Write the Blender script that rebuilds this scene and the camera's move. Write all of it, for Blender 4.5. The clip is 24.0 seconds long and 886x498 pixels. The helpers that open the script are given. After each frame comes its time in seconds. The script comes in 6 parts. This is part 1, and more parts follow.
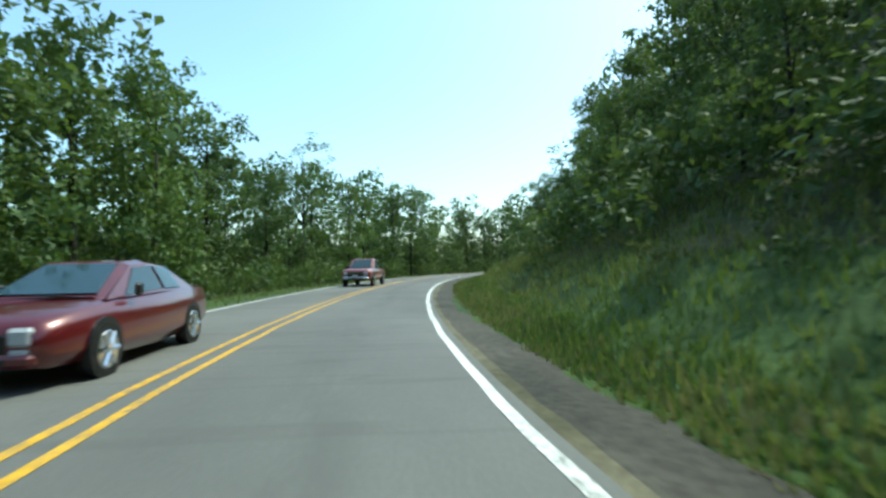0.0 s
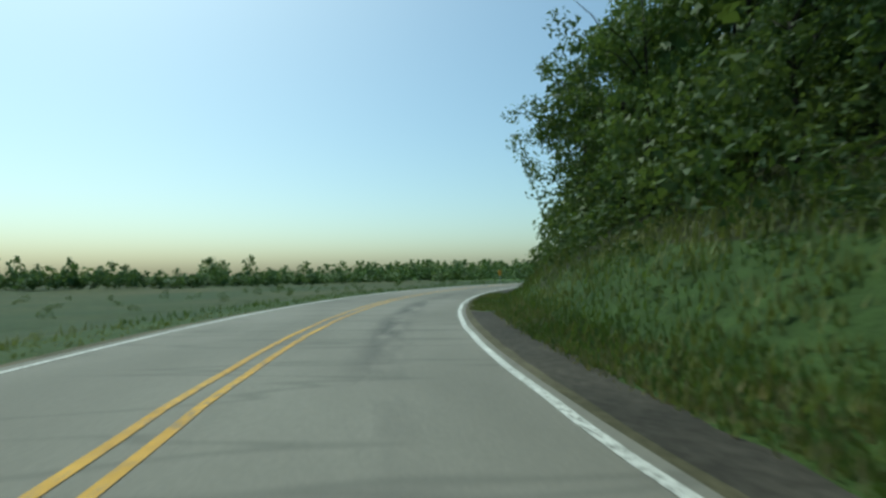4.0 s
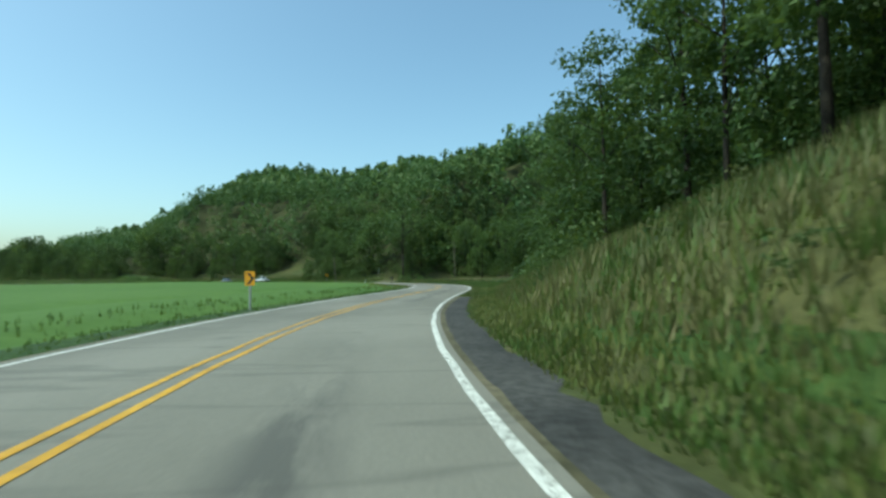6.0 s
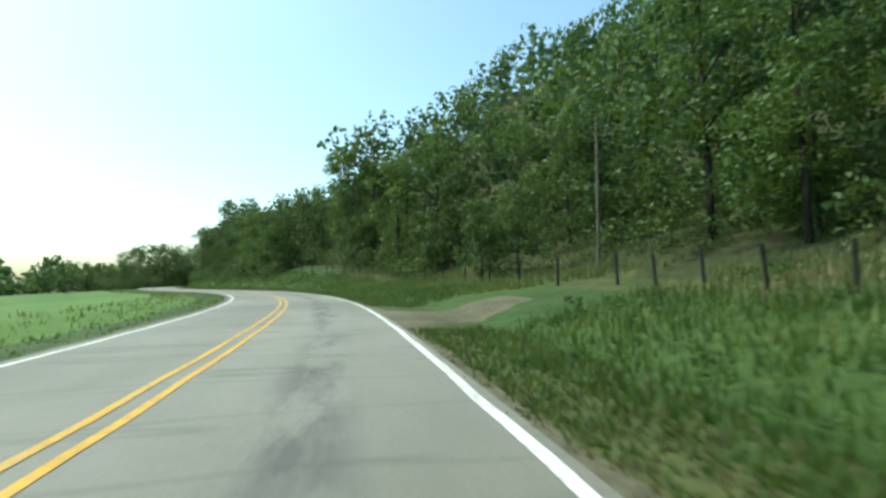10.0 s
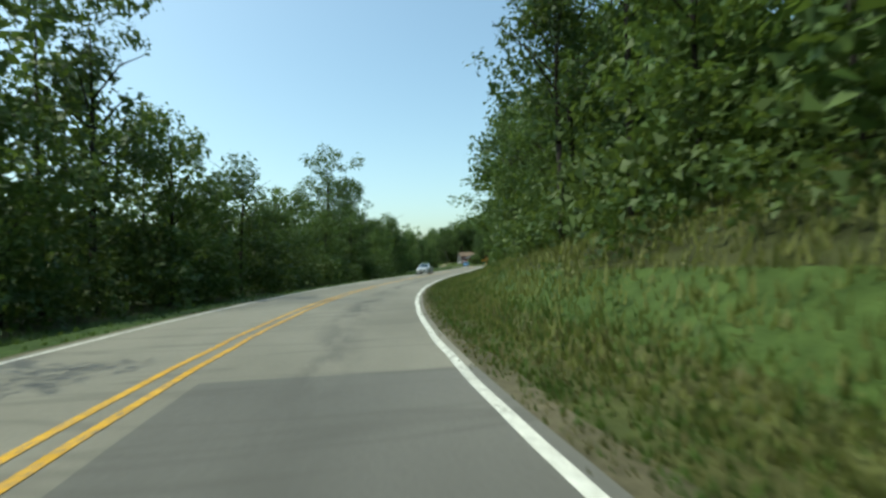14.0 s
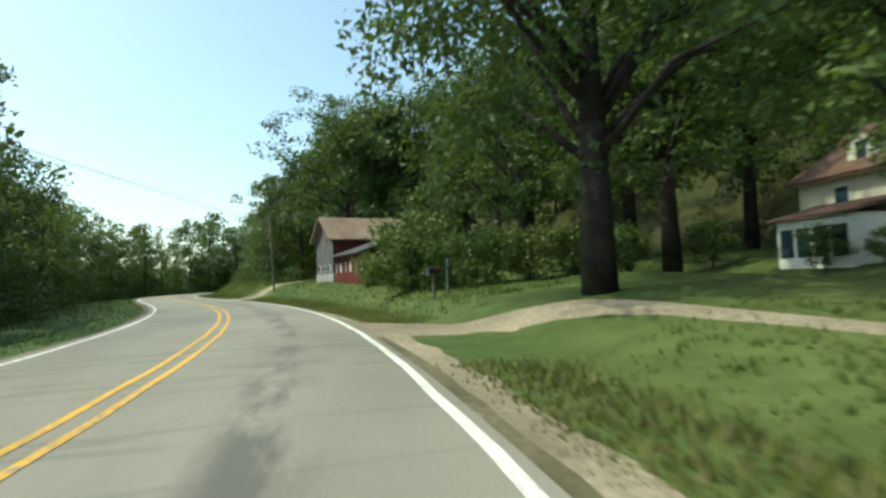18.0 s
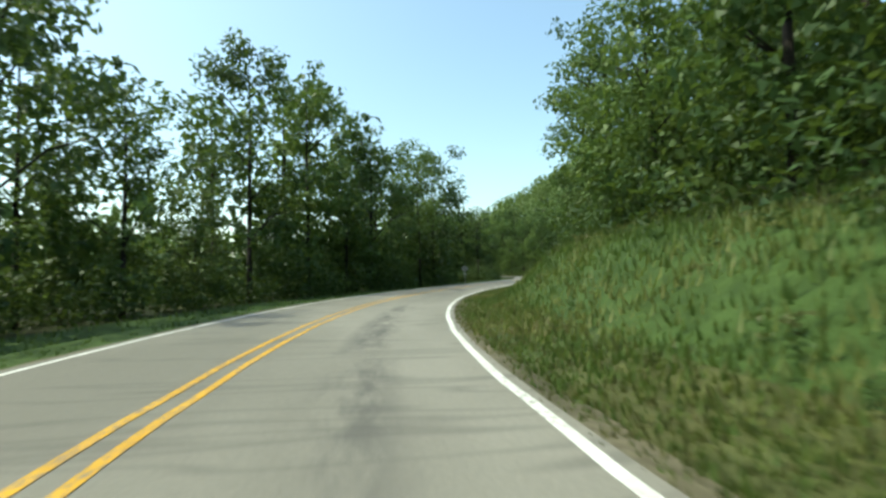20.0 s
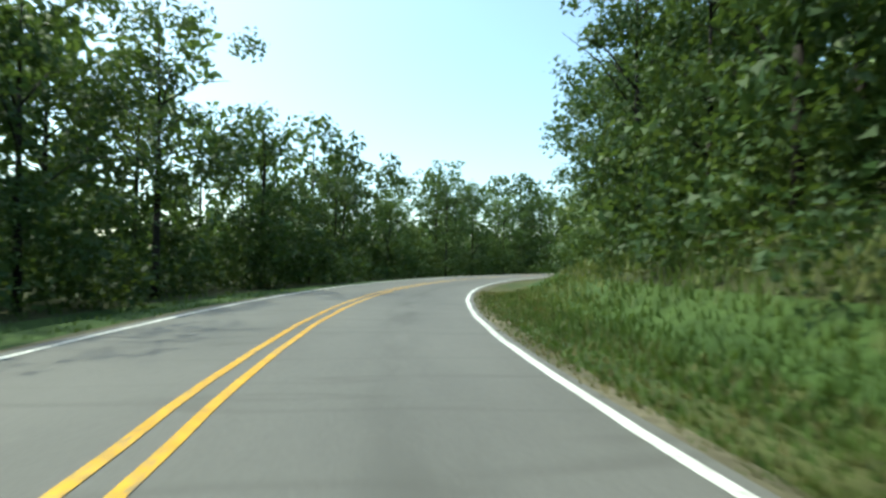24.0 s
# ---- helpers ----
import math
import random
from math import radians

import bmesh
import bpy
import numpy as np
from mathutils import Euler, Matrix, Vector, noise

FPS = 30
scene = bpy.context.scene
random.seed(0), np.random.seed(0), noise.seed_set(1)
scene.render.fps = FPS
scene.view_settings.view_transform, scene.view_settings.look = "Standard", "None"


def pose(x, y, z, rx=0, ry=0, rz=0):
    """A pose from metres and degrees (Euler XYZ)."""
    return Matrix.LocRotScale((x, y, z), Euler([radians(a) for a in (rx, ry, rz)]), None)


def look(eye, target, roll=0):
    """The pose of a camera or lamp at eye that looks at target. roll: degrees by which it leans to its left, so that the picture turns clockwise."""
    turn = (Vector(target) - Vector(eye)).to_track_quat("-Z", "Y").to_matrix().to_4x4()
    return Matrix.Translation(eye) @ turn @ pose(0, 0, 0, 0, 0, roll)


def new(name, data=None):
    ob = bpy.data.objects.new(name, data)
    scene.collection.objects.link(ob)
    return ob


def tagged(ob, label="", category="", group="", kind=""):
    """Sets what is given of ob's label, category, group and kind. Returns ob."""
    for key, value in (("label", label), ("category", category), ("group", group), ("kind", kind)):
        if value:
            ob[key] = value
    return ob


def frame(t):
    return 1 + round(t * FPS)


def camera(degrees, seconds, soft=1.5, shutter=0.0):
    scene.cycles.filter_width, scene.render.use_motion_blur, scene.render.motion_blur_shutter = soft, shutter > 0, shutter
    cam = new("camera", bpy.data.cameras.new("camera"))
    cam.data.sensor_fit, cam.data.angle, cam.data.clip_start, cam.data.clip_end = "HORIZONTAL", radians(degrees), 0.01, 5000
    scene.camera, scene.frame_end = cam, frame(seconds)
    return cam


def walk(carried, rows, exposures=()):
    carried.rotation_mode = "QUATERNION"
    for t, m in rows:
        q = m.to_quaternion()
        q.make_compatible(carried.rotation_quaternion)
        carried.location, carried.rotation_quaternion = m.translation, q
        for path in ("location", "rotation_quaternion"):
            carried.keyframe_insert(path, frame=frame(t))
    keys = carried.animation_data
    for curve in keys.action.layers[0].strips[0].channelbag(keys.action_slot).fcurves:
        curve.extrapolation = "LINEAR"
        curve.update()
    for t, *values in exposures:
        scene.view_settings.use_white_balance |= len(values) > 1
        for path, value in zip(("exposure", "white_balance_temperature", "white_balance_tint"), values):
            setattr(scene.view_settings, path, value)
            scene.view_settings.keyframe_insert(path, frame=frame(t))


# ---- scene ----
# The world is laid out in metres along the road and brought to the walk's scale at the end of the file.
K = 0.735
cam = camera(80.11, 24.0, soft=2.7, shutter=0.06)
# seconds, x, y, z, then degrees of turn to the left from +y, of tilt up and of lean
PATH = [
    (0.00, 1.687, 0.000, 0.956, -10.791, 1.760, -1.082),
    (0.20, 1.975, 6.455, 0.956, -15.791, 1.602, -1.067),
    (0.40, 2.753, 12.926, 0.956, -19.247, 1.443, -1.052),
    (0.60, 3.880, 19.386, 0.956, -21.626, 1.232, -1.012),
    (0.80, 5.319, 25.784, 0.956, -24.155, 0.966, -0.947),
    (1.00, 7.081, 32.098, 0.956, -27.074, 0.701, -0.882),
    (1.20, 9.154, 38.298, 0.956, -31.202, 1.341, -0.714),
    (1.40, 11.706, 44.300, 0.956, -36.315, 1.982, -0.546),
    (1.60, 14.834, 50.010, 0.956, -42.358, 2.211, -0.314),
    (1.80, 18.611, 55.333, 0.956, -49.346, 2.029, -0.018),
    (2.00, 23.054, 60.158, 0.956, -56.760, 1.848, 0.279),
    (2.20, 28.110, 64.409, 0.956, -64.422, 2.162, 0.002),
    (2.40, 33.723, 67.991, 0.956, -71.911, 2.476, -0.274),
    (2.60, 39.795, 70.869, 0.956, -78.890, 2.633, -0.469),
    (2.80, 46.217, 73.036, 0.956, -85.399, 2.633, -0.582),
    (3.00, 52.893, 74.496, 0.956, -91.551, 2.633, -0.695),
    (3.20, 59.722, 75.257, 0.956, -97.364, 2.633, -0.696),
    (3.40, 66.611, 75.325, 0.956, -103.090, 2.633, -0.697),
    (3.60, 73.488, 74.707, 0.956, -108.774, 2.633, -0.642),
    (3.80, 80.276, 73.391, 0.956, -114.645, 2.633, -0.531),
    (4.00, 86.896, 71.363, 0.956, -120.756, 2.633, -0.420),
    (4.20, 93.264, 68.620, 0.956, -127.035, 2.879, -0.147),
    (4.40, 99.285, 65.159, 0.956, -133.510, 3.125, 0.125),
    (4.60, 104.863, 60.988, 0.956, -139.632, 3.051, 0.157),
    (4.80, 109.945, 56.189, 0.956, -145.431, 2.657, -0.051),
    (5.00, 114.467, 50.855, 0.956, -151.852, 2.264, -0.259),
    (5.20, 118.288, 45.003, 0.956, -159.707, 2.203, -0.415),
    (5.40, 121.325, 38.687, 0.956, -167.436, 2.141, -0.572),
    (5.60, 123.548, 32.014, 0.956, -174.540, 2.285, -0.645),
    (5.80, 124.958, 25.099, 0.956, -181.057, 2.632, -0.634),
    (6.00, 125.581, 18.044, 0.956, -187.239, 2.980, -0.624),
    (6.20, 125.549, 10.918, 0.956, -193.368, 3.237, -0.969),
    (6.40, 124.822, 3.763, 0.956, -198.897, 3.495, -1.314),
    (6.60, 123.492, -3.403, 0.956, -202.798, 3.551, -1.583),
    (6.80, 121.789, -10.605, 0.956, -204.662, 3.406, -1.776),
    (7.00, 120.009, -17.913, 0.956, -204.196, 3.261, -1.969),
    (7.20, 118.597, -25.428, 0.956, -200.910, 2.929, -2.046),
    (7.40, 117.716, -33.121, 0.956, -195.845, 2.596, -2.123),
    (7.60, 117.591, -40.942, 0.956, -189.310, 2.469, -2.248),
    (7.80, 118.332, -48.744, 0.956, -182.791, 2.546, -2.420),
    (8.00, 119.908, -56.423, 0.956, -176.687, 2.624, -2.591),
    (8.20, 122.179, -63.925, 0.956, -171.244, 2.808, -2.584),
    (8.40, 125.102, -71.204, 0.956, -166.327, 2.992, -2.577),
    (8.60, 128.630, -78.230, 0.956, -161.286, 2.962, -2.470),
    (8.80, 132.723, -84.953, 0.956, -156.495, 2.717, -2.262),
    (9.00, 137.202, -91.384, 0.956, -153.467, 2.472, -2.055),
    (9.20, 141.909, -97.609, 0.956, -152.328, 2.822, -1.952),
    (9.40, 146.724, -103.733, 0.956, -151.466, 3.172, -1.850),
    (9.60, 151.611, -109.789, 0.956, -150.779, 3.288, -1.672),
    (9.80, 156.557, -115.787, 0.956, -150.171, 3.168, -1.419),
    (10.00, 161.584, -121.719, 0.956, -149.388, 3.049, -1.166),
    (10.20, 166.745, -127.545, 0.956, -148.189, 3.135, -1.039),
    (10.40, 172.092, -133.229, 0.956, -146.073, 3.220, -0.912),
    (10.60, 177.714, -138.682, 0.956, -142.924, 3.329, -0.914),
    (10.80, 183.678, -143.776, 0.956, -139.318, 3.459, -1.044),
    (11.00, 190.009, -148.411, 0.956, -135.348, 3.590, -1.174),
    (11.20, 196.741, -152.438, 0.956, -130.413, 3.207, -1.208),
    (11.40, 203.777, -155.875, 0.956, -125.423, 2.825, -1.242),
    (11.60, 210.975, -158.798, 0.956, -122.370, 2.633, -1.271),
    (11.80, 218.189, -161.484, 0.956, -121.623, 2.633, -1.293),
    (12.00, 225.349, -164.169, 0.956, -122.434, 2.633, -1.315),
    (12.20, 232.389, -167.050, 0.956, -124.602, 2.633, -1.335),
    (12.40, 239.272, -170.231, 0.956, -127.466, 2.633, -1.355),
    (12.60, 245.946, -173.785, 0.956, -130.962, 2.633, -1.378),
    (12.80, 252.353, -177.762, 0.956, -135.025, 2.633, -1.404),
    (13.00, 258.431, -182.192, 0.956, -139.581, 2.633, -1.431),
    (13.20, 264.102, -187.107, 0.956, -144.635, 1.944, -1.475),
    (13.40, 269.311, -192.489, 0.956, -149.893, 1.254, -1.520),
    (13.60, 274.017, -198.312, 0.956, -154.870, 1.057, -1.656),
    (13.80, 278.198, -204.515, 0.956, -159.732, 1.352, -1.884),
    (14.00, 281.811, -211.048, 0.956, -164.870, 1.647, -2.112),
    (14.20, 284.860, -217.860, 0.956, -169.869, 1.688, -2.039),
    (14.40, 287.339, -224.915, 0.956, -174.263, 1.730, -1.966),
    (14.60, 289.295, -232.156, 0.956, -177.959, 2.032, -1.940),
    (14.80, 290.843, -239.524, 0.956, -180.738, 2.595, -1.962),
    (15.00, 292.127, -246.968, 0.956, -182.581, 3.158, -1.983),
    (15.20, 293.384, -254.444, 0.956, -183.311, 2.935, -1.866),
    (15.40, 294.585, -261.951, 0.956, -183.427, 2.713, -1.749),
    (15.60, 295.786, -269.473, 0.956, -182.945, 2.582, -1.657),
    (15.80, 297.017, -276.991, 0.956, -182.366, 2.542, -1.592),
    (16.00, 298.262, -284.500, 0.956, -182.055, 2.503, -1.527),
    (16.20, 299.448, -292.018, 0.956, -182.243, 2.600, -1.546),
    (16.40, 300.618, -299.540, 0.956, -182.439, 2.697, -1.565),
    (16.60, 301.757, -307.072, 0.956, -182.442, 2.747, -1.742),
    (16.80, 302.891, -314.604, 0.956, -182.237, 2.749, -2.078),
    (17.00, 304.049, -322.122, 0.956, -182.166, 2.752, -2.414),
    (17.20, 305.110, -329.647, 0.956, -182.184, 2.810, -2.391),
    (17.40, 306.235, -337.188, 0.956, -181.293, 2.868, -2.369),
    (17.60, 307.693, -344.703, 0.956, -179.081, 2.947, -2.323),
    (17.80, 309.637, -352.143, 0.956, -175.412, 3.048, -2.252),
    (18.00, 312.093, -359.455, 0.956, -170.596, 3.148, -2.182),
    (18.20, 315.153, -366.543, 0.956, -165.389, 3.244, -1.973),
    (18.40, 318.863, -373.307, 0.956, -159.840, 3.340, -1.763),
    (18.60, 323.130, -379.697, 0.956, -154.974, 3.237, -1.624),
    (18.80, 327.836, -385.723, 0.956, -151.171, 2.935, -1.554),
    (19.00, 332.812, -391.454, 0.956, -149.186, 2.633, -1.485),
    (19.20, 337.849, -397.058, 0.956, -149.022, 2.633, -1.444),
    (19.40, 342.780, -402.683, 0.956, -150.693, 2.633, -1.402),
    (19.60, 347.424, -408.487, 0.956, -154.054, 2.633, -1.366),
    (19.80, 351.622, -414.580, 0.956, -158.827, 2.633, -1.334),
    (20.00, 355.218, -421.016, 0.956, -164.754, 2.633, -1.302),
    (20.20, 358.073, -427.797, 0.956, -171.407, 2.450, -1.265),
    (20.40, 360.099, -434.866, 0.956, -178.296, 2.266, -1.229),
    (20.60, 361.290, -442.137, 0.956, -184.792, 2.392, -1.222),
    (20.80, 361.724, -449.530, 0.956, -189.989, 2.828, -1.245),
    (21.00, 361.665, -457.001, 0.956, -192.739, 3.264, -1.267),
    (21.20, 361.388, -464.517, 0.956, -193.837, 3.183, -1.355),
    (21.40, 361.031, -472.057, 0.956, -194.169, 3.103, -1.443),
    (21.60, 360.711, -479.638, 0.956, -193.438, 3.169, -1.614),
    (21.80, 360.594, -487.269, 0.956, -191.389, 3.381, -1.869),
    (22.00, 360.858, -494.943, 0.956, -187.977, 3.594, -2.124),
    (22.20, 361.778, -502.610, 0.956, -182.811, 3.431, -2.140),
    (22.40, 363.428, -510.181, 0.956, -176.656, 3.267, -2.156),
    (22.60, 365.893, -517.548, 0.956, -169.752, 3.329, -2.148),
    (22.80, 369.224, -524.578, 0.956, -162.341, 3.615, -2.116),
    (23.00, 373.435, -531.123, 0.956, -154.608, 3.902, -2.085),
    (23.20, 378.415, -537.069, 0.956, -148.147, 3.330, -1.548),
    (23.40, 383.912, -542.486, 0.956, -143.483, 2.757, -1.012),
    (23.60, 389.646, -547.566, 0.956, -141.799, 2.263, -0.464),
    (23.80, 395.326, -552.619, 0.956, -143.346, 1.846, 0.096),
    (24.00, 400.697, -557.929, 0.956, -147.758, 1.430, 0.656),
]


def eye_pose(x, y, z, yaw, pitch, roll):
    a, p = radians(yaw), radians(pitch)
    way = Vector((-math.sin(a) * math.cos(p), math.cos(a) * math.cos(p), math.sin(p)))
    return look((x, y, z), Vector((x, y, z)) + 10 * way, roll)


walk(cam, [(r[0], eye_pose(*r[1:])) for r in PATH],
     exposures=[(0.0, 1.15, 5900, -17), (1.0, 1.25, 5850, -17), (2.0, 1.0, 5800, -17), (2.5, 0.95, 5800, -17), (4.5, -0.2, 5950, -20), (5.5, 0.1, 5950, -20),
                (7.0, 1.15, 6150, -19), (8.5, 1.15, 6250, -17), (11.0, 0.8, 6200, -16), (14.0, 0.65, 6550, -14), (15.2, 0.8, 6550, -14), (17.0, 0.95, 6750, -13),
                (18.5, 1.05, 6950, -12), (20.5, 1.1, 6650, -13), (22.0, 1.35, 6400, -16), (23.0, 1.3, 6200, -15), (24.0, 1.25, 6300, -14)])

# ---- light ----
SUN_AZ, SUN_EL = -74.0, 58.0  # degrees to the left of +y, and above the horizon
world = bpy.data.worlds.new("sky")
scene.world = world
world.use_nodes = True
wn = world.node_tree.nodes
sky = wn.new("ShaderNodeTexSky")
sky.sky_type = "NISHITA"
sky.sun_disc = False
sky.sun_elevation = radians(SUN_EL)
sky.sun_rotation = radians(-SUN_AZ)
sky.air_density, sky.dust_density, sky.ozone_density = 1.0, 2.4, 1.0
world.node_tree.links.new(sky.outputs[0], wn["Background"].inputs[0])
wn["Background"].inputs[1].default_value = 0.15
sun = new("sun", bpy.data.lights.new("sun", "SUN"))
sun.data.energy, sun.data.angle, sun.data.color = 2.1, radians(0.6), (1.0, 0.92, 0.78)
_a, _e = radians(SUN_AZ), radians(SUN_EL)
SUN_DIR = Vector((-math.sin(_a) * math.cos(_e), math.cos(_a) * math.cos(_e), math.sin(_e)))
sun.matrix_world = look(SUN_DIR * 50, (0, 0, 0))

# ---- materials ----
MATS = {}


def link(nt, a, b):
    nt.links.new(a, b)


def base_mat(name, rough=0.8, spec=0.3, metal=0.0):
    m = bpy.data.materials.new(name)
    m.use_nodes = True
    b = m.node_tree.nodes["Principled BSDF"]
    b.inputs["Roughness"].default_value = rough
    b.inputs["Specular IOR Level"].default_value = spec
    b.inputs["Metallic"].default_value = metal
    MATS[name] = m
    return m, m.node_tree, b


def coord(nt, kind):
    if kind == "world":
        return nt.nodes.new("ShaderNodeNewGeometry").outputs["Position"]
    tc = nt.nodes.new("ShaderNodeTexCoord")
    return tc.outputs["UV" if kind == "uv" else "Object"]


def tex(nt, co, scale, detail=4.0, rough=0.6, stretch=None):
    if stretch:
        mp = nt.nodes.new("ShaderNodeMapping")
        mp.inputs["Scale"].default_value = stretch
        link(nt, co, mp.inputs["Vector"])
        co = mp.outputs[0]
    n = nt.nodes.new("ShaderNodeTexNoise")
    n.inputs["Scale"].default_value = scale
    n.inputs["Detail"].default_value = detail
    n.inputs["Roughness"].default_value = rough
    link(nt, co, n.inputs["Vector"])
    return n.outputs["Fac"]


def ramp(nt, fac, stops):
    r = nt.nodes.new("ShaderNodeValToRGB")
    els = r.color_ramp.elements
    while len(els) < len(stops):
        els.new(0.5)
    for e, (p, c) in zip(els, stops):
        e.position, e.color = p, (*c, 1.0)
    link(nt, fac, r.inputs["Fac"])
    return r.outputs["Color"]


def mix(nt, fac, a, b, mode="MIX"):
    m = nt.nodes.new("ShaderNodeMix")
    m.data_type, m.blend_type = "RGBA", mode
    for sock, v in ((m.inputs[0], fac), (m.inputs[6], a), (m.inputs[7], b)):
        if isinstance(v, (int, float)):
            sock.default_value = v
        elif isinstance(v, tuple):
            sock.default_value = (*v, 1.0)
        else:
            link(nt, v, sock)
    return m.outputs[2]


def bump(nt, b, fac, strength, dist):
    n = nt.nodes.new("ShaderNodeBump")
    n.inputs["Strength"].default_value, n.inputs["Distance"].default_value = strength, dist
    link(nt, fac, n.inputs["Height"])
    link(nt, n.outputs[0], b.inputs["Normal"])


def two_scale(name, lo, hi, dark, big=0.15, small=6.0, rough=0.85, spec=0.2, kind="world", metal=0.0, bumpy=0.3, dist=0.03):
    """A surface that varies between two colours at two scales, with darker flecks."""
    m, nt, b = base_mat(name, rough, spec, metal)
    co = coord(nt, kind)
    f1, f2 = tex(nt, co, big, 3), tex(nt, co, small, 5, 0.7)
    c = ramp(nt, f1, [(0.35, lo), (0.65, hi)])
    d = ramp(nt, f2, [(0.38, dark), (0.62, (1, 1, 1))])
    link(nt, mix(nt, 0.8, c, d, "MULTIPLY"), b.inputs["Base Color"])
    if bumpy:
        bump(nt, b, f2, bumpy, dist)
    return m


def leaf_mat(name, cols, scale=0.12, trans=0.28):
    """Leaves: diffuse with light passing through, hue varied by plant, place and leaf."""
    m, nt, b = base_mat(name, 0.55, 0.25)
    g = nt.nodes.new("ShaderNodeNewGeometry")
    oi = nt.nodes.new("ShaderNodeObjectInfo")
    f1 = tex(nt, g.outputs["Position"], scale, 2)
    add = nt.nodes.new("ShaderNodeMath")
    add.operation = "MULTIPLY_ADD"
    link(nt, oi.outputs["Random"], add.inputs[0])
    add.inputs[1].default_value = 0.42
    link(nt, f1, add.inputs[2])
    sub = nt.nodes.new("ShaderNodeMath")
    sub.operation = "MULTIPLY_ADD"
    link(nt, g.outputs["Random Per Island"], sub.inputs[0])
    sub.inputs[1].default_value = 0.22
    link(nt, add.outputs[0], sub.inputs[2])
    c = ramp(nt, sub.outputs[0], [(0.45, cols[0]), (0.8, cols[1]), (1.0, cols[2])])
    link(nt, c, b.inputs["Base Color"])
    t = nt.nodes.new("ShaderNodeBsdfTranslucent")
    link(nt, mix(nt, 0.5, c, (0.16, 0.2, 0.02), "ADD"), t.inputs["Color"])
    ms = nt.nodes.new("ShaderNodeMixShader")
    ms.inputs[0].default_value = trans
    link(nt, b.outputs[0], ms.inputs[1])
    link(nt, t.outputs[0], ms.inputs[2])
    link(nt, ms.outputs[0], nt.nodes["Material Output"].inputs["Surface"])
    return m


def plain(name, col, rough=0.5, spec=0.4, metal=0.0, wear=0.12, scale=9.0):
    """Paint, plastic or metal with slight wear."""
    m, nt, b = base_mat(name, rough, spec, metal)
    f = tex(nt, coord(nt, "object"), scale, 4)
    lo = tuple(v * (1 - wear * 2) for v in col)
    link(nt, ramp(nt, f, [(0.35, lo), (0.6, col)]), b.inputs["Base Color"])
    return m


leaf_mat("leaf_oak", [(0.0250, 0.0499, 0.0166), (0.0415, 0.0811, 0.0235), (0.078, 0.125, 0.034)])
leaf_mat("leaf_ash", [(0.0312, 0.0586, 0.0176), (0.0500, 0.0950, 0.0254), (0.095, 0.150, 0.037)])
leaf_mat("leaf_pine", [(0.012, 0.035, 0.014), (0.022, 0.055, 0.02), (0.035, 0.075, 0.025)], trans=0.12)
# distant leaves: the pale lift of haze is put into their colour
leaf_mat("leaf_far_hazed", [(0.0515, 0.103, 0.0361), (0.0876, 0.152, 0.0515), (0.1352, 0.1932, 0.0644)], scale=0.07, trans=0.25)
leaf_mat("leaf_shrub", [(0.0276, 0.0552, 0.0147), (0.0480, 0.0900, 0.0239), (0.083, 0.1220, 0.0360)], scale=0.3)
leaf_mat("blade_green", [(0.045, 0.085, 0.018), (0.078, 0.127, 0.029), (0.155, 0.168, 0.052)], scale=0.25)
leaf_mat("blade_dry", [(0.062, 0.085, 0.025), (0.11, 0.112, 0.044), (0.185, 0.16, 0.075)], scale=0.25)
two_scale("bark", (0.022, 0.019, 0.016), (0.05, 0.043, 0.035), (0.4, 0.4, 0.4), 1.5, 14, kind="object", dist=0.02)
two_scale("post_dark", (0.02, 0.018, 0.016), (0.05, 0.045, 0.04), (0.5, 0.5, 0.5), 1.5, 14, kind="object", dist=0.01)
two_scale("grass", (0.035, 0.069, 0.015), (0.063, 0.1, 0.025), (0.45, 0.5, 0.4), 0.12, 2.5, bumpy=0.5, dist=0.12)
two_scale("dry_grass", (0.052, 0.078, 0.021), (0.1, 0.098, 0.037), (0.45, 0.45, 0.4), 0.16, 2.2, bumpy=0.5, dist=0.12)
two_scale("mown_field", (0.07, 0.135, 0.024), (0.10, 0.165, 0.034), (0.75, 0.8, 0.7), 0.03, 1.2, bumpy=0.3, dist=0.06)
two_scale("lawn", (0.05, 0.084, 0.021), (0.085, 0.112, 0.035), (0.6, 0.62, 0.55), 0.1, 2.0, bumpy=0.4, dist=0.06)
two_scale("marsh", (0.035, 0.065, 0.018), (0.085, 0.09, 0.035), (0.45, 0.5, 0.4), 0.05, 1.0, bumpy=0.5, dist=0.2)
two_scale("forest_floor", (0.035, 0.045, 0.014), (0.06, 0.065, 0.022), (0.4, 0.4, 0.4), 0.2, 3.0, bumpy=0.5, dist=0.1)
two_scale("gravel", (0.2, 0.172, 0.125), (0.34, 0.295, 0.22), (0.5, 0.5, 0.5), 0.35, 14, bumpy=0.5, dist=0.02)
two_scale("dark_soil", (0.05, 0.046, 0.038), (0.095, 0.086, 0.07), (0.45, 0.45, 0.45), 0.4, 9, bumpy=0.6, dist=0.03)
two_scale("soil", (0.085, 0.08, 0.045), (0.17, 0.15, 0.10), (0.5, 0.5, 0.5), 0.4, 9, bumpy=0.5, dist=0.02)


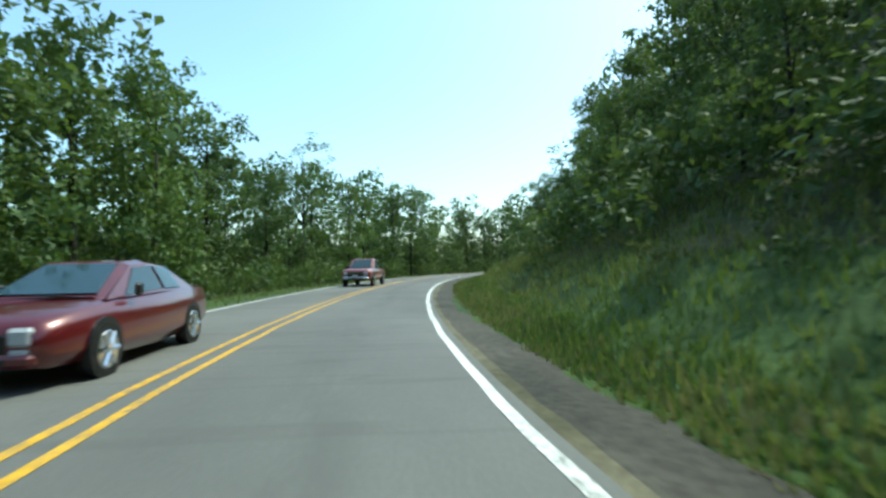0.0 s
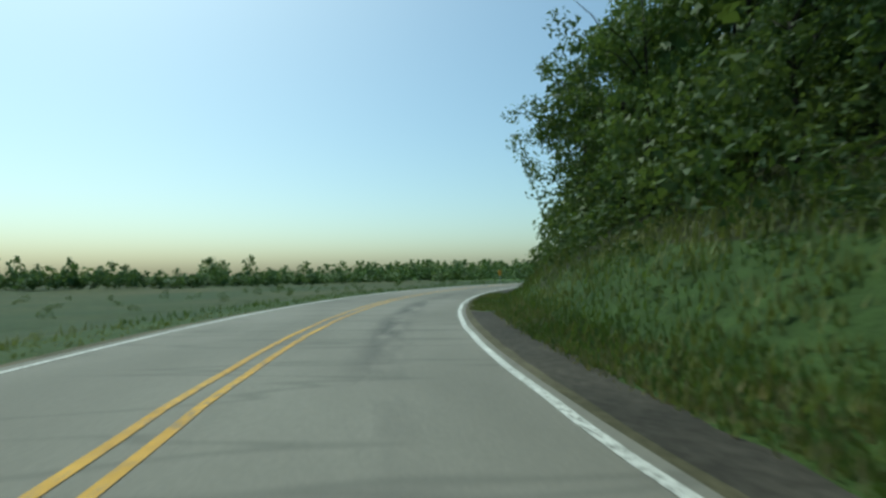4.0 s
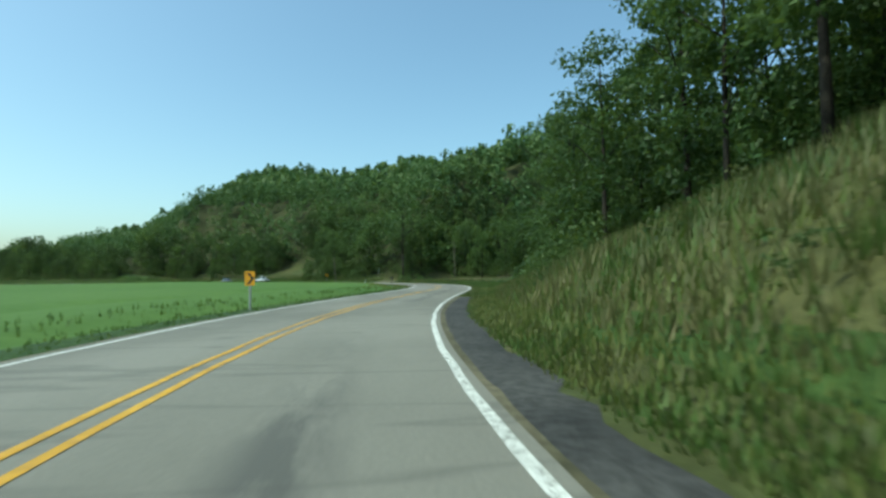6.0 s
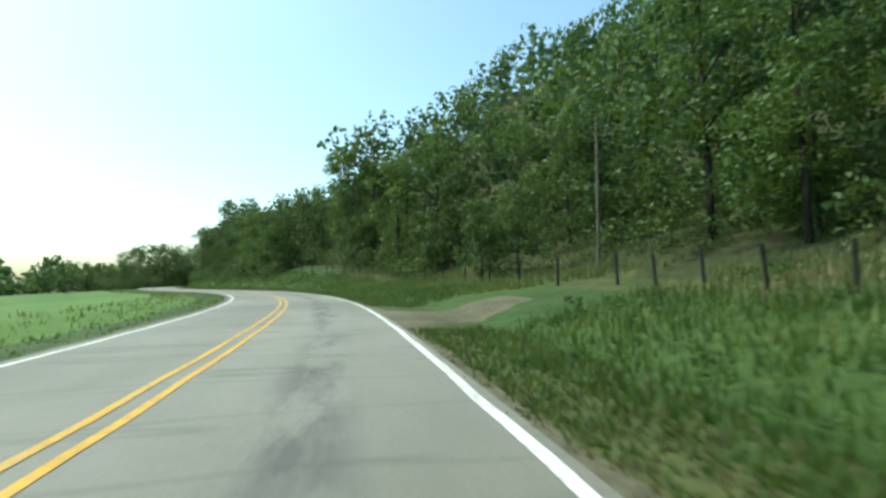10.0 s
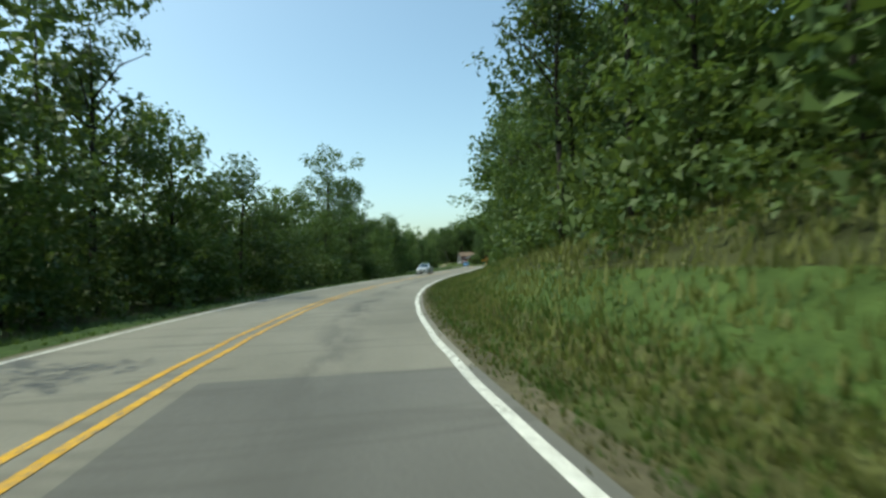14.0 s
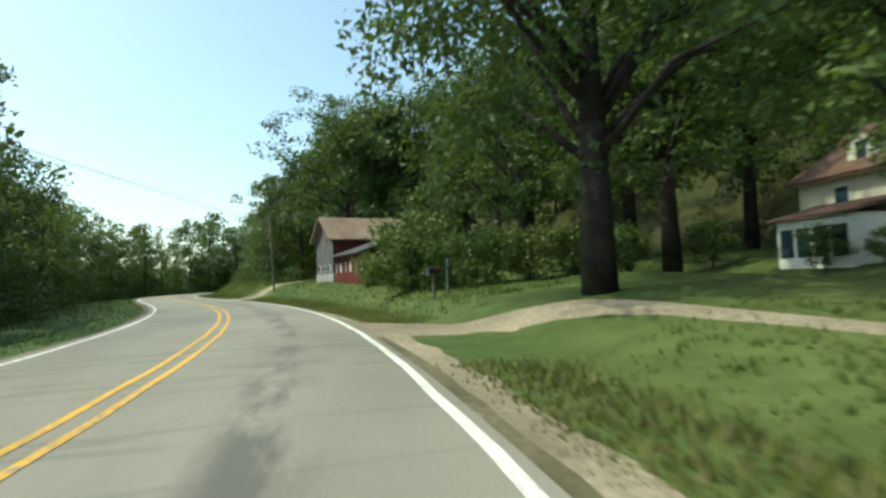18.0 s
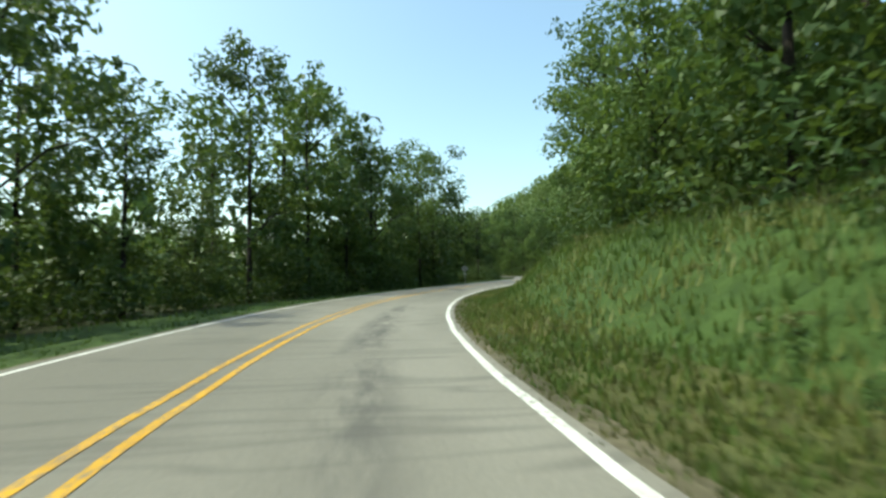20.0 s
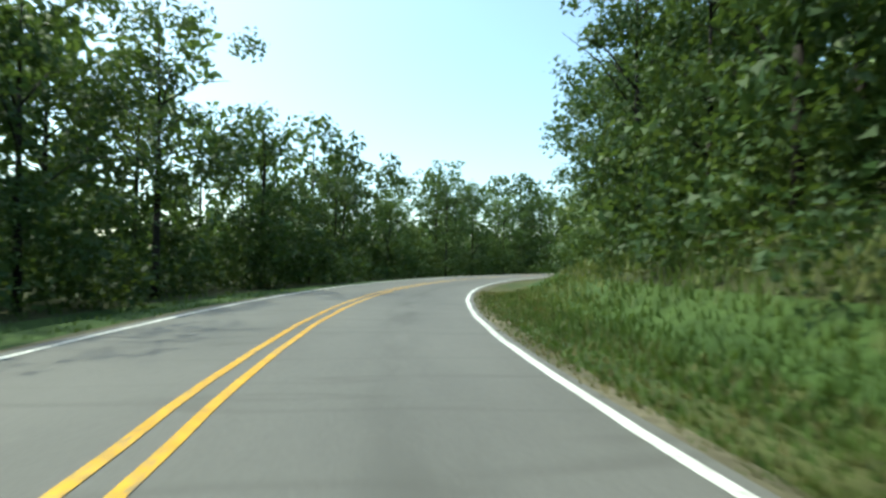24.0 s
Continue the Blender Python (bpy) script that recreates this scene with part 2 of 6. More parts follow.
def asphalt(name, lo, hi, track):
    """Worn asphalt: aggregate, weathered patches, tar bleeding along the middle of each lane."""
    m, nt, b = base_mat(name, 0.75, 0.3)
    uv, pos = coord(nt, "uv"), coord(nt, "world")
    grain = tex(nt, pos, 30, 4, 0.8)
    patch = tex(nt, uv, 0.09, 4, 0.55, (1.0, 2.6, 1.0))
    c = ramp(nt, patch, [(0.34, lo), (0.62, hi)])
    c = mix(nt, 0.5, c, ramp(nt, grain, [(0.3, (0.62, 0.62, 0.62)), (0.7, (1.1, 1.1, 1.1))]), "MULTIPLY")
    sep = nt.nodes.new("ShaderNodeSeparateXYZ")
    link(nt, uv, sep.inputs[0])
    w = nt.nodes.new("ShaderNodeMath")
    w.operation = "ABSOLUTE"
    off = nt.nodes.new("ShaderNodeMath")
    off.operation = "SUBTRACT"
    link(nt, sep.outputs[1], off.inputs[0])
    off.inputs[1].default_value = 1.85
    link(nt, off.outputs[0], w.inputs[0])
    band = ramp(nt, w.outputs[0], [(0.15, (1, 1, 1)), (0.6, (0, 0, 0))])
    blot = ramp(nt, tex(nt, uv, 0.9, 5, 0.65, (0.35, 1.2, 1)), [(0.44, (0, 0, 0)), (0.58, (1, 1, 1))])
    long = ramp(nt, tex(nt, uv, 0.035, 2, 0.5, (1, 0.02, 1)), [(0.38, (0, 0, 0)), (0.5, (1, 1, 1))])
    f = mix(nt, 1.0, mix(nt, 1.0, band, blot, "MULTIPLY"), long, "MULTIPLY")
    c = mix(nt, f, c, track)
    seam = ramp(nt, tex(nt, uv, 0.45, 3, 0.6, (1.0, 0.12, 1)), [(0.485, (0, 0, 0)), (0.5, (1, 1, 1)), (0.515, (0, 0, 0))])
    c = mix(nt, mix(nt, 1.0, seam, (0.4, 0.4, 0.4), "MULTIPLY"), c, (0.07, 0.068, 0.062))
    link(nt, c, b.inputs["Base Color"])
    bump(nt, b, grain, 0.35, 0.008)
    return m


asphalt("asphalt_old", (0.165, 0.158, 0.135), (0.235, 0.225, 0.195), (0.095, 0.092, 0.084))
asphalt("asphalt_new", (0.105, 0.103, 0.098), (0.15, 0.147, 0.138), (0.085, 0.083, 0.078))
two_scale("asphalt_broken", (0.05, 0.05, 0.05), (0.095, 0.093, 0.09), (0.4, 0.4, 0.4), 0.5, 9, bumpy=0.8, dist=0.03)


def road_paint(name, lo, hi, worn):
    """Road paint rubbed and chipped through to the grey stone of the asphalt."""
    m, nt, b = base_mat(name, 0.6, 0.3)
    pos = coord(nt, "world")
    fine, wide = tex(nt, pos, 16, 5, 0.75), tex(nt, pos, 0.35, 3, 0.6)
    c = mix(nt, 0.8, ramp(nt, tex(nt, pos, 0.5, 3), [(0.35, lo), (0.65, hi)]), ramp(nt, tex(nt, pos, 6, 5, 0.7), [(0.38, (0.68, 0.68, 0.68)), (0.62, (1, 1, 1))]), "MULTIPLY")
    chips = mix(nt, 1.0, ramp(nt, fine, [(0.42, (1, 1, 1)), (0.5, (0, 0, 0))]), ramp(nt, wide, [(0.42, (worn, worn, worn)), (0.6, (1, 1, 1))]), "MULTIPLY")
    c = mix(nt, chips, c, (0.16, 0.155, 0.14))
    link(nt, c, b.inputs["Base Color"])
    bump(nt, b, fine, 0.25, 0.006)
    return m


road_paint("line_yellow", (0.55, 0.30, 0.02), (0.66, 0.38, 0.03), 0.15)
road_paint("line_white", (0.64, 0.64, 0.61), (0.80, 0.80, 0.77), 0.2)
plain("sign_yellow", (0.72, 0.33, 0.012), 0.45)
plain("sign_black", (0.015, 0.015, 0.015), 0.5)
plain("sign_green", (0.02, 0.16, 0.08), 0.45)
plain("sign_blue", (0.012, 0.03, 0.10), 0.45)
plain("aluminium", (0.5, 0.5, 0.5), 0.4, 0.5, 0.7)
plain("galvanised", (0.36, 0.37, 0.37), 0.5, 0.4, 0.6)
plain("white_plastic", (0.72, 0.72, 0.70), 0.5)
two_scale("old_wood", (0.12, 0.10, 0.08), (0.24, 0.21, 0.17), (0.45, 0.45, 0.45), 0.8, 10, kind="object", dist=0.01)
two_scale("grey_boards", (0.10, 0.105, 0.115), (0.17, 0.175, 0.18), (0.55, 0.55, 0.55), 0.5, 8, kind="object", dist=0.01)
two_scale("red_boards", (0.12, 0.026, 0.024), (0.18, 0.042, 0.036), (0.5, 0.5, 0.5), 0.5, 7, kind="object", dist=0.01)
two_scale("roof_brown", (0.21, 0.15, 0.115), (0.31, 0.235, 0.185), (0.6, 0.6, 0.6), 0.4, 9, kind="object", dist=0.01)
two_scale("roof_shingle", (0.13, 0.08, 0.065), (0.2, 0.125, 0.1), (0.6, 0.6, 0.6), 0.5, 9, kind="object", dist=0.01)
two_scale("roof_green", (0.05, 0.20, 0.14), (0.07, 0.26, 0.18), (0.8, 0.8, 0.8), 0.3, 6, 0.45, 0.4, kind="object")
two_scale("siding_cream", (0.62, 0.61, 0.50), (0.70, 0.69, 0.58), (0.85, 0.85, 0.85), 0.3, 5, 0.6, kind="object", dist=0.004)
two_scale("block_wall", (0.28, 0.29, 0.31), (0.36, 0.37, 0.38), (0.75, 0.75, 0.75), 0.6, 6, kind="object", dist=0.008)
plain("trim_white", (0.78, 0.78, 0.76), 0.5)
plain("shutter_black", (0.012, 0.02, 0.018), 0.5)
plain("tyre", (0.018, 0.018, 0.018), 0.85, 0.2)
plain("black_trim", (0.012, 0.012, 0.013), 0.45)
plain("chrome", (0.75, 0.75, 0.76), 0.12, 0.5, 1.0, wear=0.05)
plain("pane", (0.025, 0.05, 0.065), 0.06, 0.45, wear=0.05)
plain("lamp_glass", (0.42, 0.43, 0.45), 0.08, 0.6, wear=0.05)
plain("gate_red", (0.30, 0.055, 0.04), 0.5)
plain("dark_bar", (0.05, 0.05, 0.06), 0.6)


def paint(name, col):
    m = plain(name, col, 0.28, 0.5, 0.25, wear=0.05, scale=3)
    m.node_tree.nodes["Principled BSDF"].inputs["Coat Weight"].default_value = 0.8
    m.node_tree.nodes["Principled BSDF"].inputs["Coat Roughness"].default_value = 0.05


for _n, _c in (("paint_red", (0.10, 0.007, 0.010)), ("paint_rust", (0.20, 0.05, 0.04)), ("paint_white", (0.66, 0.67, 0.68)),
               ("paint_dark", (0.05, 0.055, 0.06)), ("paint_silver", (0.42, 0.46, 0.50)), ("paint_blue", (0.06, 0.20, 0.40))):
    paint(_n, _c)

# ---- the road's line ----
KAPPA = [-1.693862, -1.132185, -0.464641, -0.581691, -0.998665, -1.400491, -1.424980, -1.219977, -1.067012, -1.033224, -1.117921, -1.216234, -1.073033, -1.367922, -1.224521, -1.100735, -0.900795, -0.202887, 0.612258, 1.129270, 1.001127, 0.793699, 0.795003, 0.208852, 0.134674, 0.111801, 0.245555, 0.639921, 0.758506, 0.841006, 0.086825, -0.369773, -0.568898, -0.740581, -0.866558, -0.805106, -0.896739, -0.699528, -0.355626, -0.080865, 0.075387, -0.014706, -0.022056, 0.051437, -0.016217, 0.337891, 0.753007, 0.962930, 0.735642, 0.116457, -0.494620, -0.964696, -1.200010, -1.046946, -0.232316, 0.020506, 0.454559, 0.908948, 1.160103, 1.296331, 0.747173, -0.297232, -1.203294, -1.419589, -1.281986, -0.995183, -0.683792, -0.410244, -0.194250, -0.029884, 0.100919, 0.218091]  # curvature to the left, per 100 m, every 20 m from s = -20
S0, S1 = -20.0, 1390.0
_s = np.arange(S0, S1, 1.0)
_k = np.interp(_s, S0 + 20.0 * np.arange(len(KAPPA)), KAPPA) * 0.01
_th = np.concatenate([[0], np.cumsum((_k[1:] + _k[:-1]) / 2)])
_th -= np.interp(0, _s, _th)
_px = np.concatenate([[0], np.cumsum((-np.sin(_th[1:]) - np.sin(_th[:-1])) / 2)])
_py = np.concatenate([[0], np.cumsum((np.cos(_th[1:]) + np.cos(_th[:-1])) / 2)])
_px -= np.interp(0, _s, _px)
_py -= np.interp(0, _s, _py)
# bending away behind the start, straight on past the end
_b = np.arange(-160, S0, 1.0)
_f = np.arange(S1, S1 + 120, 1.0)
_tb = _th[0] - radians(95) * np.clip((S0 - _b) / 100, 0, 1)
_px = np.concatenate([_px[0] + np.cumsum(np.sin(_tb[::-1]))[::-1], _px, _px[-1] - (_f - S1 + 1) * np.sin(_th[-1])])
_py = np.concatenate([_py[0] - np.cumsum(np.cos(_tb[::-1]))[::-1], _py, _py[-1] + (_f - S1 + 1) * np.cos(_th[-1])])
_th = np.concatenate([_tb, _th, _f * 0 + _th[-1]])
_s = np.concatenate([_b, _s, _f])


def road_xy(s, off):
    """Places at s metres along the road, off metres to the right of its yellow line."""
    s, off = np.asarray(s, float), np.asarray(off, float)
    a = np.interp(s, _s, _th)
    return np.interp(s, _s, _px) + off * np.cos(a), np.interp(s, _s, _py) + off * np.sin(a)


def heading(s):
    return float(np.interp(s, _s, _th))


def road_so(x, y):
    """The way along the road and to its right of places in the plan."""
    x, y = np.ravel(x).astype(float), np.ravel(y).astype(float)
    cs, cx, cy = _s[::4], _px[::4], _py[::4]
    best = np.empty(len(x), int)
    for i in range(0, len(x), 4000):
        d = (x[i:i + 4000, None] - cx) ** 2 + (y[i:i + 4000, None] - cy) ** 2
        best[i:i + 4000] = d.argmin(1)
    j = best * 4
    near = np.clip(j[:, None] + np.arange(-3, 4), 0, len(_s) - 1)
    j = near[np.arange(len(x)), ((x[:, None] - _px[near]) ** 2 + (y[:, None] - _py[near]) ** 2).argmin(1)]
    off = (x - _px[j]) * np.cos(_th[j]) + (y - _py[j]) * np.sin(_th[j])
    dist = np.hypot(x - _px[j], y - _py[j])
    return _s[j], np.where(off < 0, -1, 1) * dist


# Heights of the land beside the road: s, then at 9, 18, 32, 60 and 150 m from the yellow line.
RIGHT = [(-160, 1.2, 4.0, 9, 24, 42), (-50, 1.4, 4.5, 12, 28, 42), (-15, 1.6, 6.5, 21, 36, 44), (125, 1.7, 6.5, 21, 36, 42), (180, 1.8, 5.0, 11, 22, 34), (215, 2.6, 7.5, 14, 24, 34), (285, 2.8, 8.0, 14, 24, 32),
         (312, 1.3, 4.5, 8, 14, 26), (345, 0.4, 1.6, 3, 5, 16), (362, 0.0, 0.2, 0.4, 1, 34), (418, 0.1, 0.4, 0.8, 6, 56), (440, 0.8, 3.6, 12, 34, 66),
         (458, 0.9, 3.0, 8, 32, 58), (482, 0.3, 1.2, 5, 31, 58), (545, 0.4, 1.9, 8, 38, 56), (575, 1.8, 5.0, 12, 41, 54), (600, 2.0, 5.0, 9, 16, 28), (640, 2.2, 6.0, 10, 18, 34),
         (705, 2.0, 5.5, 10, 20, 44), (735, 1.5, 3.6, 7, 18, 52), (768, 1.1, 3.0, 6, 17, 62), (800, 0.1, 0.6, 3, 16, 76), (845, 0.1, 0.5, 1.5, 30, 86), (900, 0.0, 0.1, 1.2, 36, 86), (911, 0.2, 0.5, 1.5, 36, 88), (917, 0.75, 1.3, 1.9, 36, 88), (925, 0.7, 1.7, 2.4, 35, 88), (932, 0.75, 1.7, 2.8, 35, 88), (939, 1.2, 1.9, 3.0, 35, 88),
         (948, 1.45, 2.1, 3.2, 34, 86), (965, 1.2, 2.1, 3.5, 33, 84), (990, 1.5, 4.0, 7, 24, 60), (1040, 2.4, 6.0, 9, 20, 50), (1072, 2.2, 5.5, 9, 18, 52), (1095, 1.2, 4.2, 8, 20, 60),
         (1140, 1.3, 4.5, 9, 22, 70), (1175, 0.9, 3.2, 8, 25, 72), (1200, 1.5, 4.5, 11, 27, 76), (1500, 1.8, 5.0, 13, 29, 78)]
LEFT = [(-160, -0.3, -0.6, -1, -1.5, -2), (170, -0.4, -0.8, -1, -1.5, -2), (200, -0.6, -1.4, -1.8, -2.0, -2), (250, -0.1, -0.7, -1.2, -1.6, -2), (290, 0.0, -0.1, -0.3, -0.6, -1), (380, 0.25, 0.35, 0.35, 0.3, 0.2),
        (490, 0.25, 0.4, 0.4, 0.3, 0.2), (600, -0.2, -0.4, -0.6, -0.9, -1), (640, -0.2, -0.5, -1, -1.5, -2), (800, -0.3, -0.7, -1, -1.5, -2), (1500, -0.3, -0.8, -1, -2, -2)]


def profile(rows, s, a):
    t = np.array(rows, float)
    cols = [0 * s, 0 * s - 0.06] + [np.interp(s, t[:, 0], t[:, i]) for i in (1, 2, 3, 4, 5)]
    at = [0.0, 5.3, 9.0, 18.0, 32.0, 60.0, 150.0]
    z = np.where(a >= 150, cols[-1], 0.0)
    for i in range(6):
        u = np.clip((a - at[i]) / (at[i + 1] - at[i]), 0, 1)
        inside = (a >= at[i]) & (a < at[i + 1])
        z = np.where(inside, cols[i] * (1 - u) + cols[i + 1] * u, z)
    return z


def wave(x, y):
    return (np.sin(x * 0.113 + 1.3) * np.cos(y * 0.091) + 0.6 * np.sin(x * 0.29 + y * 0.23) + 0.4 * np.sin(x * 0.71 - y * 0.53)) / 2


def land(s, off, x, y):
    a = np.abs(off)
    z = np.where(off > 0, profile(RIGHT, s, a), profile(LEFT, s, a))
    # the level yard round the house, cut into the foot of the bluff
    yard = 2.0 + 2.0 * np.clip(a - 33, 0, 60) + 0.6 * np.clip(np.abs(s - 914) - 13, 0, 200)
    z = np.where((off > 12) & (np.abs(s - 914) < 60), np.minimum(z, yard), z)
    ditch = -0.28 * np.exp(-((a - 6.6) / 0.9) ** 2)
    rough = wave(x, y)
    return z + ditch + rough * (0.12 * np.clip((a - 6) / 6, 0, 1) + np.where(off > 0, 2.6, 0.25) * np.clip((a - 40) / 60, 0, 1))


def ground_z(s, off):
    x, y = road_xy(s, off)
    return float(land(np.array([float(s)]), np.array([float(off)]), np.array([x]), np.array([y]))[0])


def spot(s, off, turn=0.0, dz=0.0):
    """A pose on the ground beside the road; with no turn its +y points along the road."""
    x, y = road_xy(s, off)
    return pose(float(x), float(y), ground_z(s, off) + dz, 0, 0, math.degrees(heading(s)) + turn)


# ---- mesh helpers ----
def mesh_np(name, verts, faces, mats, mat_index=None, uv=None, smooth=False):
    """A mesh from arrays; faces is an (n, 3 or 4) array."""
    me = bpy.data.meshes.new(name)
    verts, faces = np.asarray(verts, np.float32), np.asarray(faces, np.int32)
    n, k = faces.shape
    me.vertices.add(len(verts))
    me.vertices.foreach_set("co", verts.ravel())
    me.loops.add(n * k)
    me.loops.foreach_set("vertex_index", faces.ravel())
    me.polygons.add(n)
    me.polygons.foreach_set("loop_start", np.arange(0, n * k, k, dtype=np.int32))
    if mat_index is not None:
        me.polygons.foreach_set("material_index", np.asarray(mat_index, np.int32))
    for m in mats:
        me.materials.append(MATS[m])
    if uv is not None:
        layer = me.uv_layers.new(name="UVMap")
        layer.data.foreach_set("uv", np.asarray(uv, np.float32)[faces.ravel()].ravel())
    me.update()
    if smooth:
        me.shade_smooth()
    me.validate()
    return me


def strip(s, offs, zf):
    """Vertices, quads and road coordinates of a strip along the road."""
    S, O = np.meshgrid(s, offs, indexing="ij")
    x, y = road_xy(S, O)
    z = zf(S.ravel(), O.ravel(), x.ravel(), y.ravel())
    v = np.stack([x.ravel(), y.ravel(), z], 1)
    ns, no = len(s), len(offs)
    i = (np.arange(ns - 1)[:, None] * no + np.arange(no - 1)[None]).ravel()
    return v, np.stack([i, i + 1, i + no + 1, i + no], 1), np.stack([S.ravel(), O.ravel()], 1)


def empty(name, m):
    ob = new(name)
    ob.matrix_basis = m
    return ob


def part(name, bm, material, parent, label=""):
    me = bpy.data.meshes.new(name)
    bm.to_mesh(me)
    bm.free()
    for m in (material if isinstance(material, (list, tuple)) else [material]):
        me.materials.append(MATS[m])
    ob = new(name, me)
    ob.parent = parent
    if label:
        tagged(ob, label)
    return ob


def box(bm, x0, x1, y0, y1, z0, z1, bevel=0.0, taper=1.0):
    """A block; taper shrinks its top in the plan."""
    r = bmesh.ops.create_cube(bm, size=1.0)
    cx, cy = (x0 + x1) / 2, (y0 + y1) / 2
    for v in r["verts"]:
        k = taper if v.co.z > 0 else 1.0
        v.co = Vector((cx + v.co.x * (x1 - x0) * k, cy + v.co.y * (y1 - y0) * k, z0 if v.co.z < 0 else z1))
    if bevel:
        es = list({e for v in r["verts"] for e in v.link_edges})
        bmesh.ops.bevel(bm, geom=es, offset=bevel, segments=1, affect="EDGES")
    return r


def tube(bm, p0, p1, r0, r1=None, n=8):
    """A round bar from p0 to p1."""
    p0, p1 = Vector(p0), Vector(p1)
    d = p1 - p0
    r = bmesh.ops.create_cone(bm, cap_ends=True, segments=n, radius1=r0, radius2=r0 if r1 is None else r1, depth=d.length)
    m = Matrix.Translation((p0 + p1) / 2) @ d.to_track_quat("Z", "Y").to_matrix().to_4x4()
    bmesh.ops.transform(bm, matrix=m, verts=r["verts"])


def prism(bm, outline, y0, y1, axis="x"):
    """An outline, in (u, z), drawn out from y0 to y1 along the other axis."""
    def at(u, w, z):
        return (w, u, z) if axis == "x" else (u, w, z)
    a = [bm.verts.new(at(u, y0, z)) for u, z in outline]
    b = [bm.verts.new(at(u, y1, z)) for u, z in outline]
    n = len(outline)
    bm.faces.new(a)
    bm.faces.new(b[::-1])
    for i in range(n):
        bm.faces.new((a[i], b[i], b[(i + 1) % n], a[(i + 1) % n]))
    bmesh.ops.recalc_face_normals(bm, faces=bm.faces)


def one(fn, *args, **kw):
    bm = bmesh.new()
    fn(bm, *args, **kw)
    return bm

# ---- ground ----
rng = np.random.default_rng(7)
FIELD, MARSH, DRY, FLOOR, GRASS, LAWN = 2, 3, 1, 4, 0, 5
# woods: side, from s, to s, distance of their edge from the yellow line, rows of single trees
WOODS = [(1, -90, 205, 10.2, 3), (1, 205, 264, 7.9, 3), (1, 264, 316, 17.5, 3), (1, 316, 350, 11.5, 2), (1, 350, 420, 44, 5), (1, 420, 431, 20, 3),
         (1, 431, 442, 9.8, 3), (1, 442, 457, 8.2, 3), (1, 455, 502, 36, 2), (1, 502, 541, 21, 2), (1, 541, 575, 15, 2), (1, 575, 736, 9.0, 3), (1, 736, 770, 8.9, 3),
         (1, 770, 790, 19, 2), (1, 790, 843, 8.2, 3), (1, 843, 879, 18, 3), (1, 879, 950, 35, 2), (1, 950, 966, 17, 2), (1, 966, 1074, 10.8, 3), (1, 1074, 1150, 21, 2),
         (1, 1150, 1185, 7.8, 3), (1, 1185, 1390, 8.8, 3),
         (-1, -90, 188, 9.5, 3), (-1, 645, 787, 8.6, 3), (-1, 787, 845, 19, 1), (-1, 845, 925, 26, 2), (-1, 925, 1042, 11, 2),
         (-1, 1042, 1086, 9.2, 2), (-1, 1086, 1112, 15, 2), (-1, 1112, 1400, 8.6, 3)]


def in_woods(s, off):
    hit = np.zeros(len(s), bool)
    for side, a, b, o, _ in WOODS:
        hit |= (s >= a) & (s < b) & (off * side > o - 1.0)
    return hit


def zone(s, off):
    z = np.full(len(s), GRASS)
    dry = ((s > 208) & (s < 345) & (off > 6.6)) | ((s > 1035) & (s < 1075) & (off > 7.5)) | ((s > 1085) & (s < 1148) & (off > 12)) | ((s > 385) & (s < 470) & (off > 9)) \
        | ((s > 470) & (s < 560) & (off > 13)) | ((s > 640) & (s < 700) & (off > 9)) | ((s > 845) & (s < 885) & (off > 8))
    z[dry] = DRY
    z[(off > 3.8) & (off < 5.7) & (s > 205)] = DRY
    z[(s > 290) & (s < 625) & (off < -6.3)] = FIELD
    z[(s > 870) & (s < 985) & (off > 3)] = LAWN
    z[(s > 168) & (s < 290) & (off < -9)] = MARSH
    z[in_woods(s, off)] = FLOOR
    return z


GMATS = ["grass", "dry_grass", "mown_field", "marsh", "forest_floor", "lawn"]
near_s = np.arange(-100, 1391, 3.0)
edge = np.array([3.9, 4.6, 5.3, 6.0, 6.8, 7.6, 8.6, 10, 12, 14.5, 17])
vs, fs, zs, base = [], [], [], 0


def strip_z(S, O, x, y):
    return land(S, O, x, y) - np.where(np.abs(O) > 16.5, 0.5, 0.0) - np.where(np.abs(O) < 4, 0.03, 0)


for offs in (edge, -edge[::-1]):
    v, f, so = strip(near_s, offs, strip_z)
    c = so[f].mean(1)
    vs.append(v), fs.append(f + base), zs.append(zone(c[:, 0], c[:, 1]))
    base += len(v)
# wider land on a square grid, tucked under the strips beside the road
gx, gy = np.arange(-300, 861, 5.0), np.arange(-1160, 401, 5.0)
X, Y = np.meshgrid(gx, gy, indexing="ij")
S, O = road_so(X, Y)
Z = land(S, O, X.ravel(), Y.ravel())
Z = np.where(np.abs(O) < 15.5, np.minimum(Z, 0.0) - 1.2 + np.clip((np.abs(O) - 10) / 5.5, 0, 1) * (Z - np.minimum(Z, 0.0) + 0.5), Z)
rim = np.minimum.reduce([X.ravel() + 300, 860 - X.ravel(), Y.ravel() + 1160, 400 - Y.ravel()])
Z = Z * np.clip(rim / 60, 0, 1) + (1 - np.clip(rim / 60, 0, 1)) * -2.0
ny = len(gy)
i = (np.arange(len(gx) - 1)[:, None] * ny + np.arange(ny - 1)[None]).ravel()
f = np.stack([i, i + ny, i + ny + 1, i + 1], 1)
vs.append(np.stack([X.ravel(), Y.ravel(), Z], 1)), fs.append(f + base), zs.append(zone(S[f[:, 0]], O[f[:, 0]]))
base += len(Z)
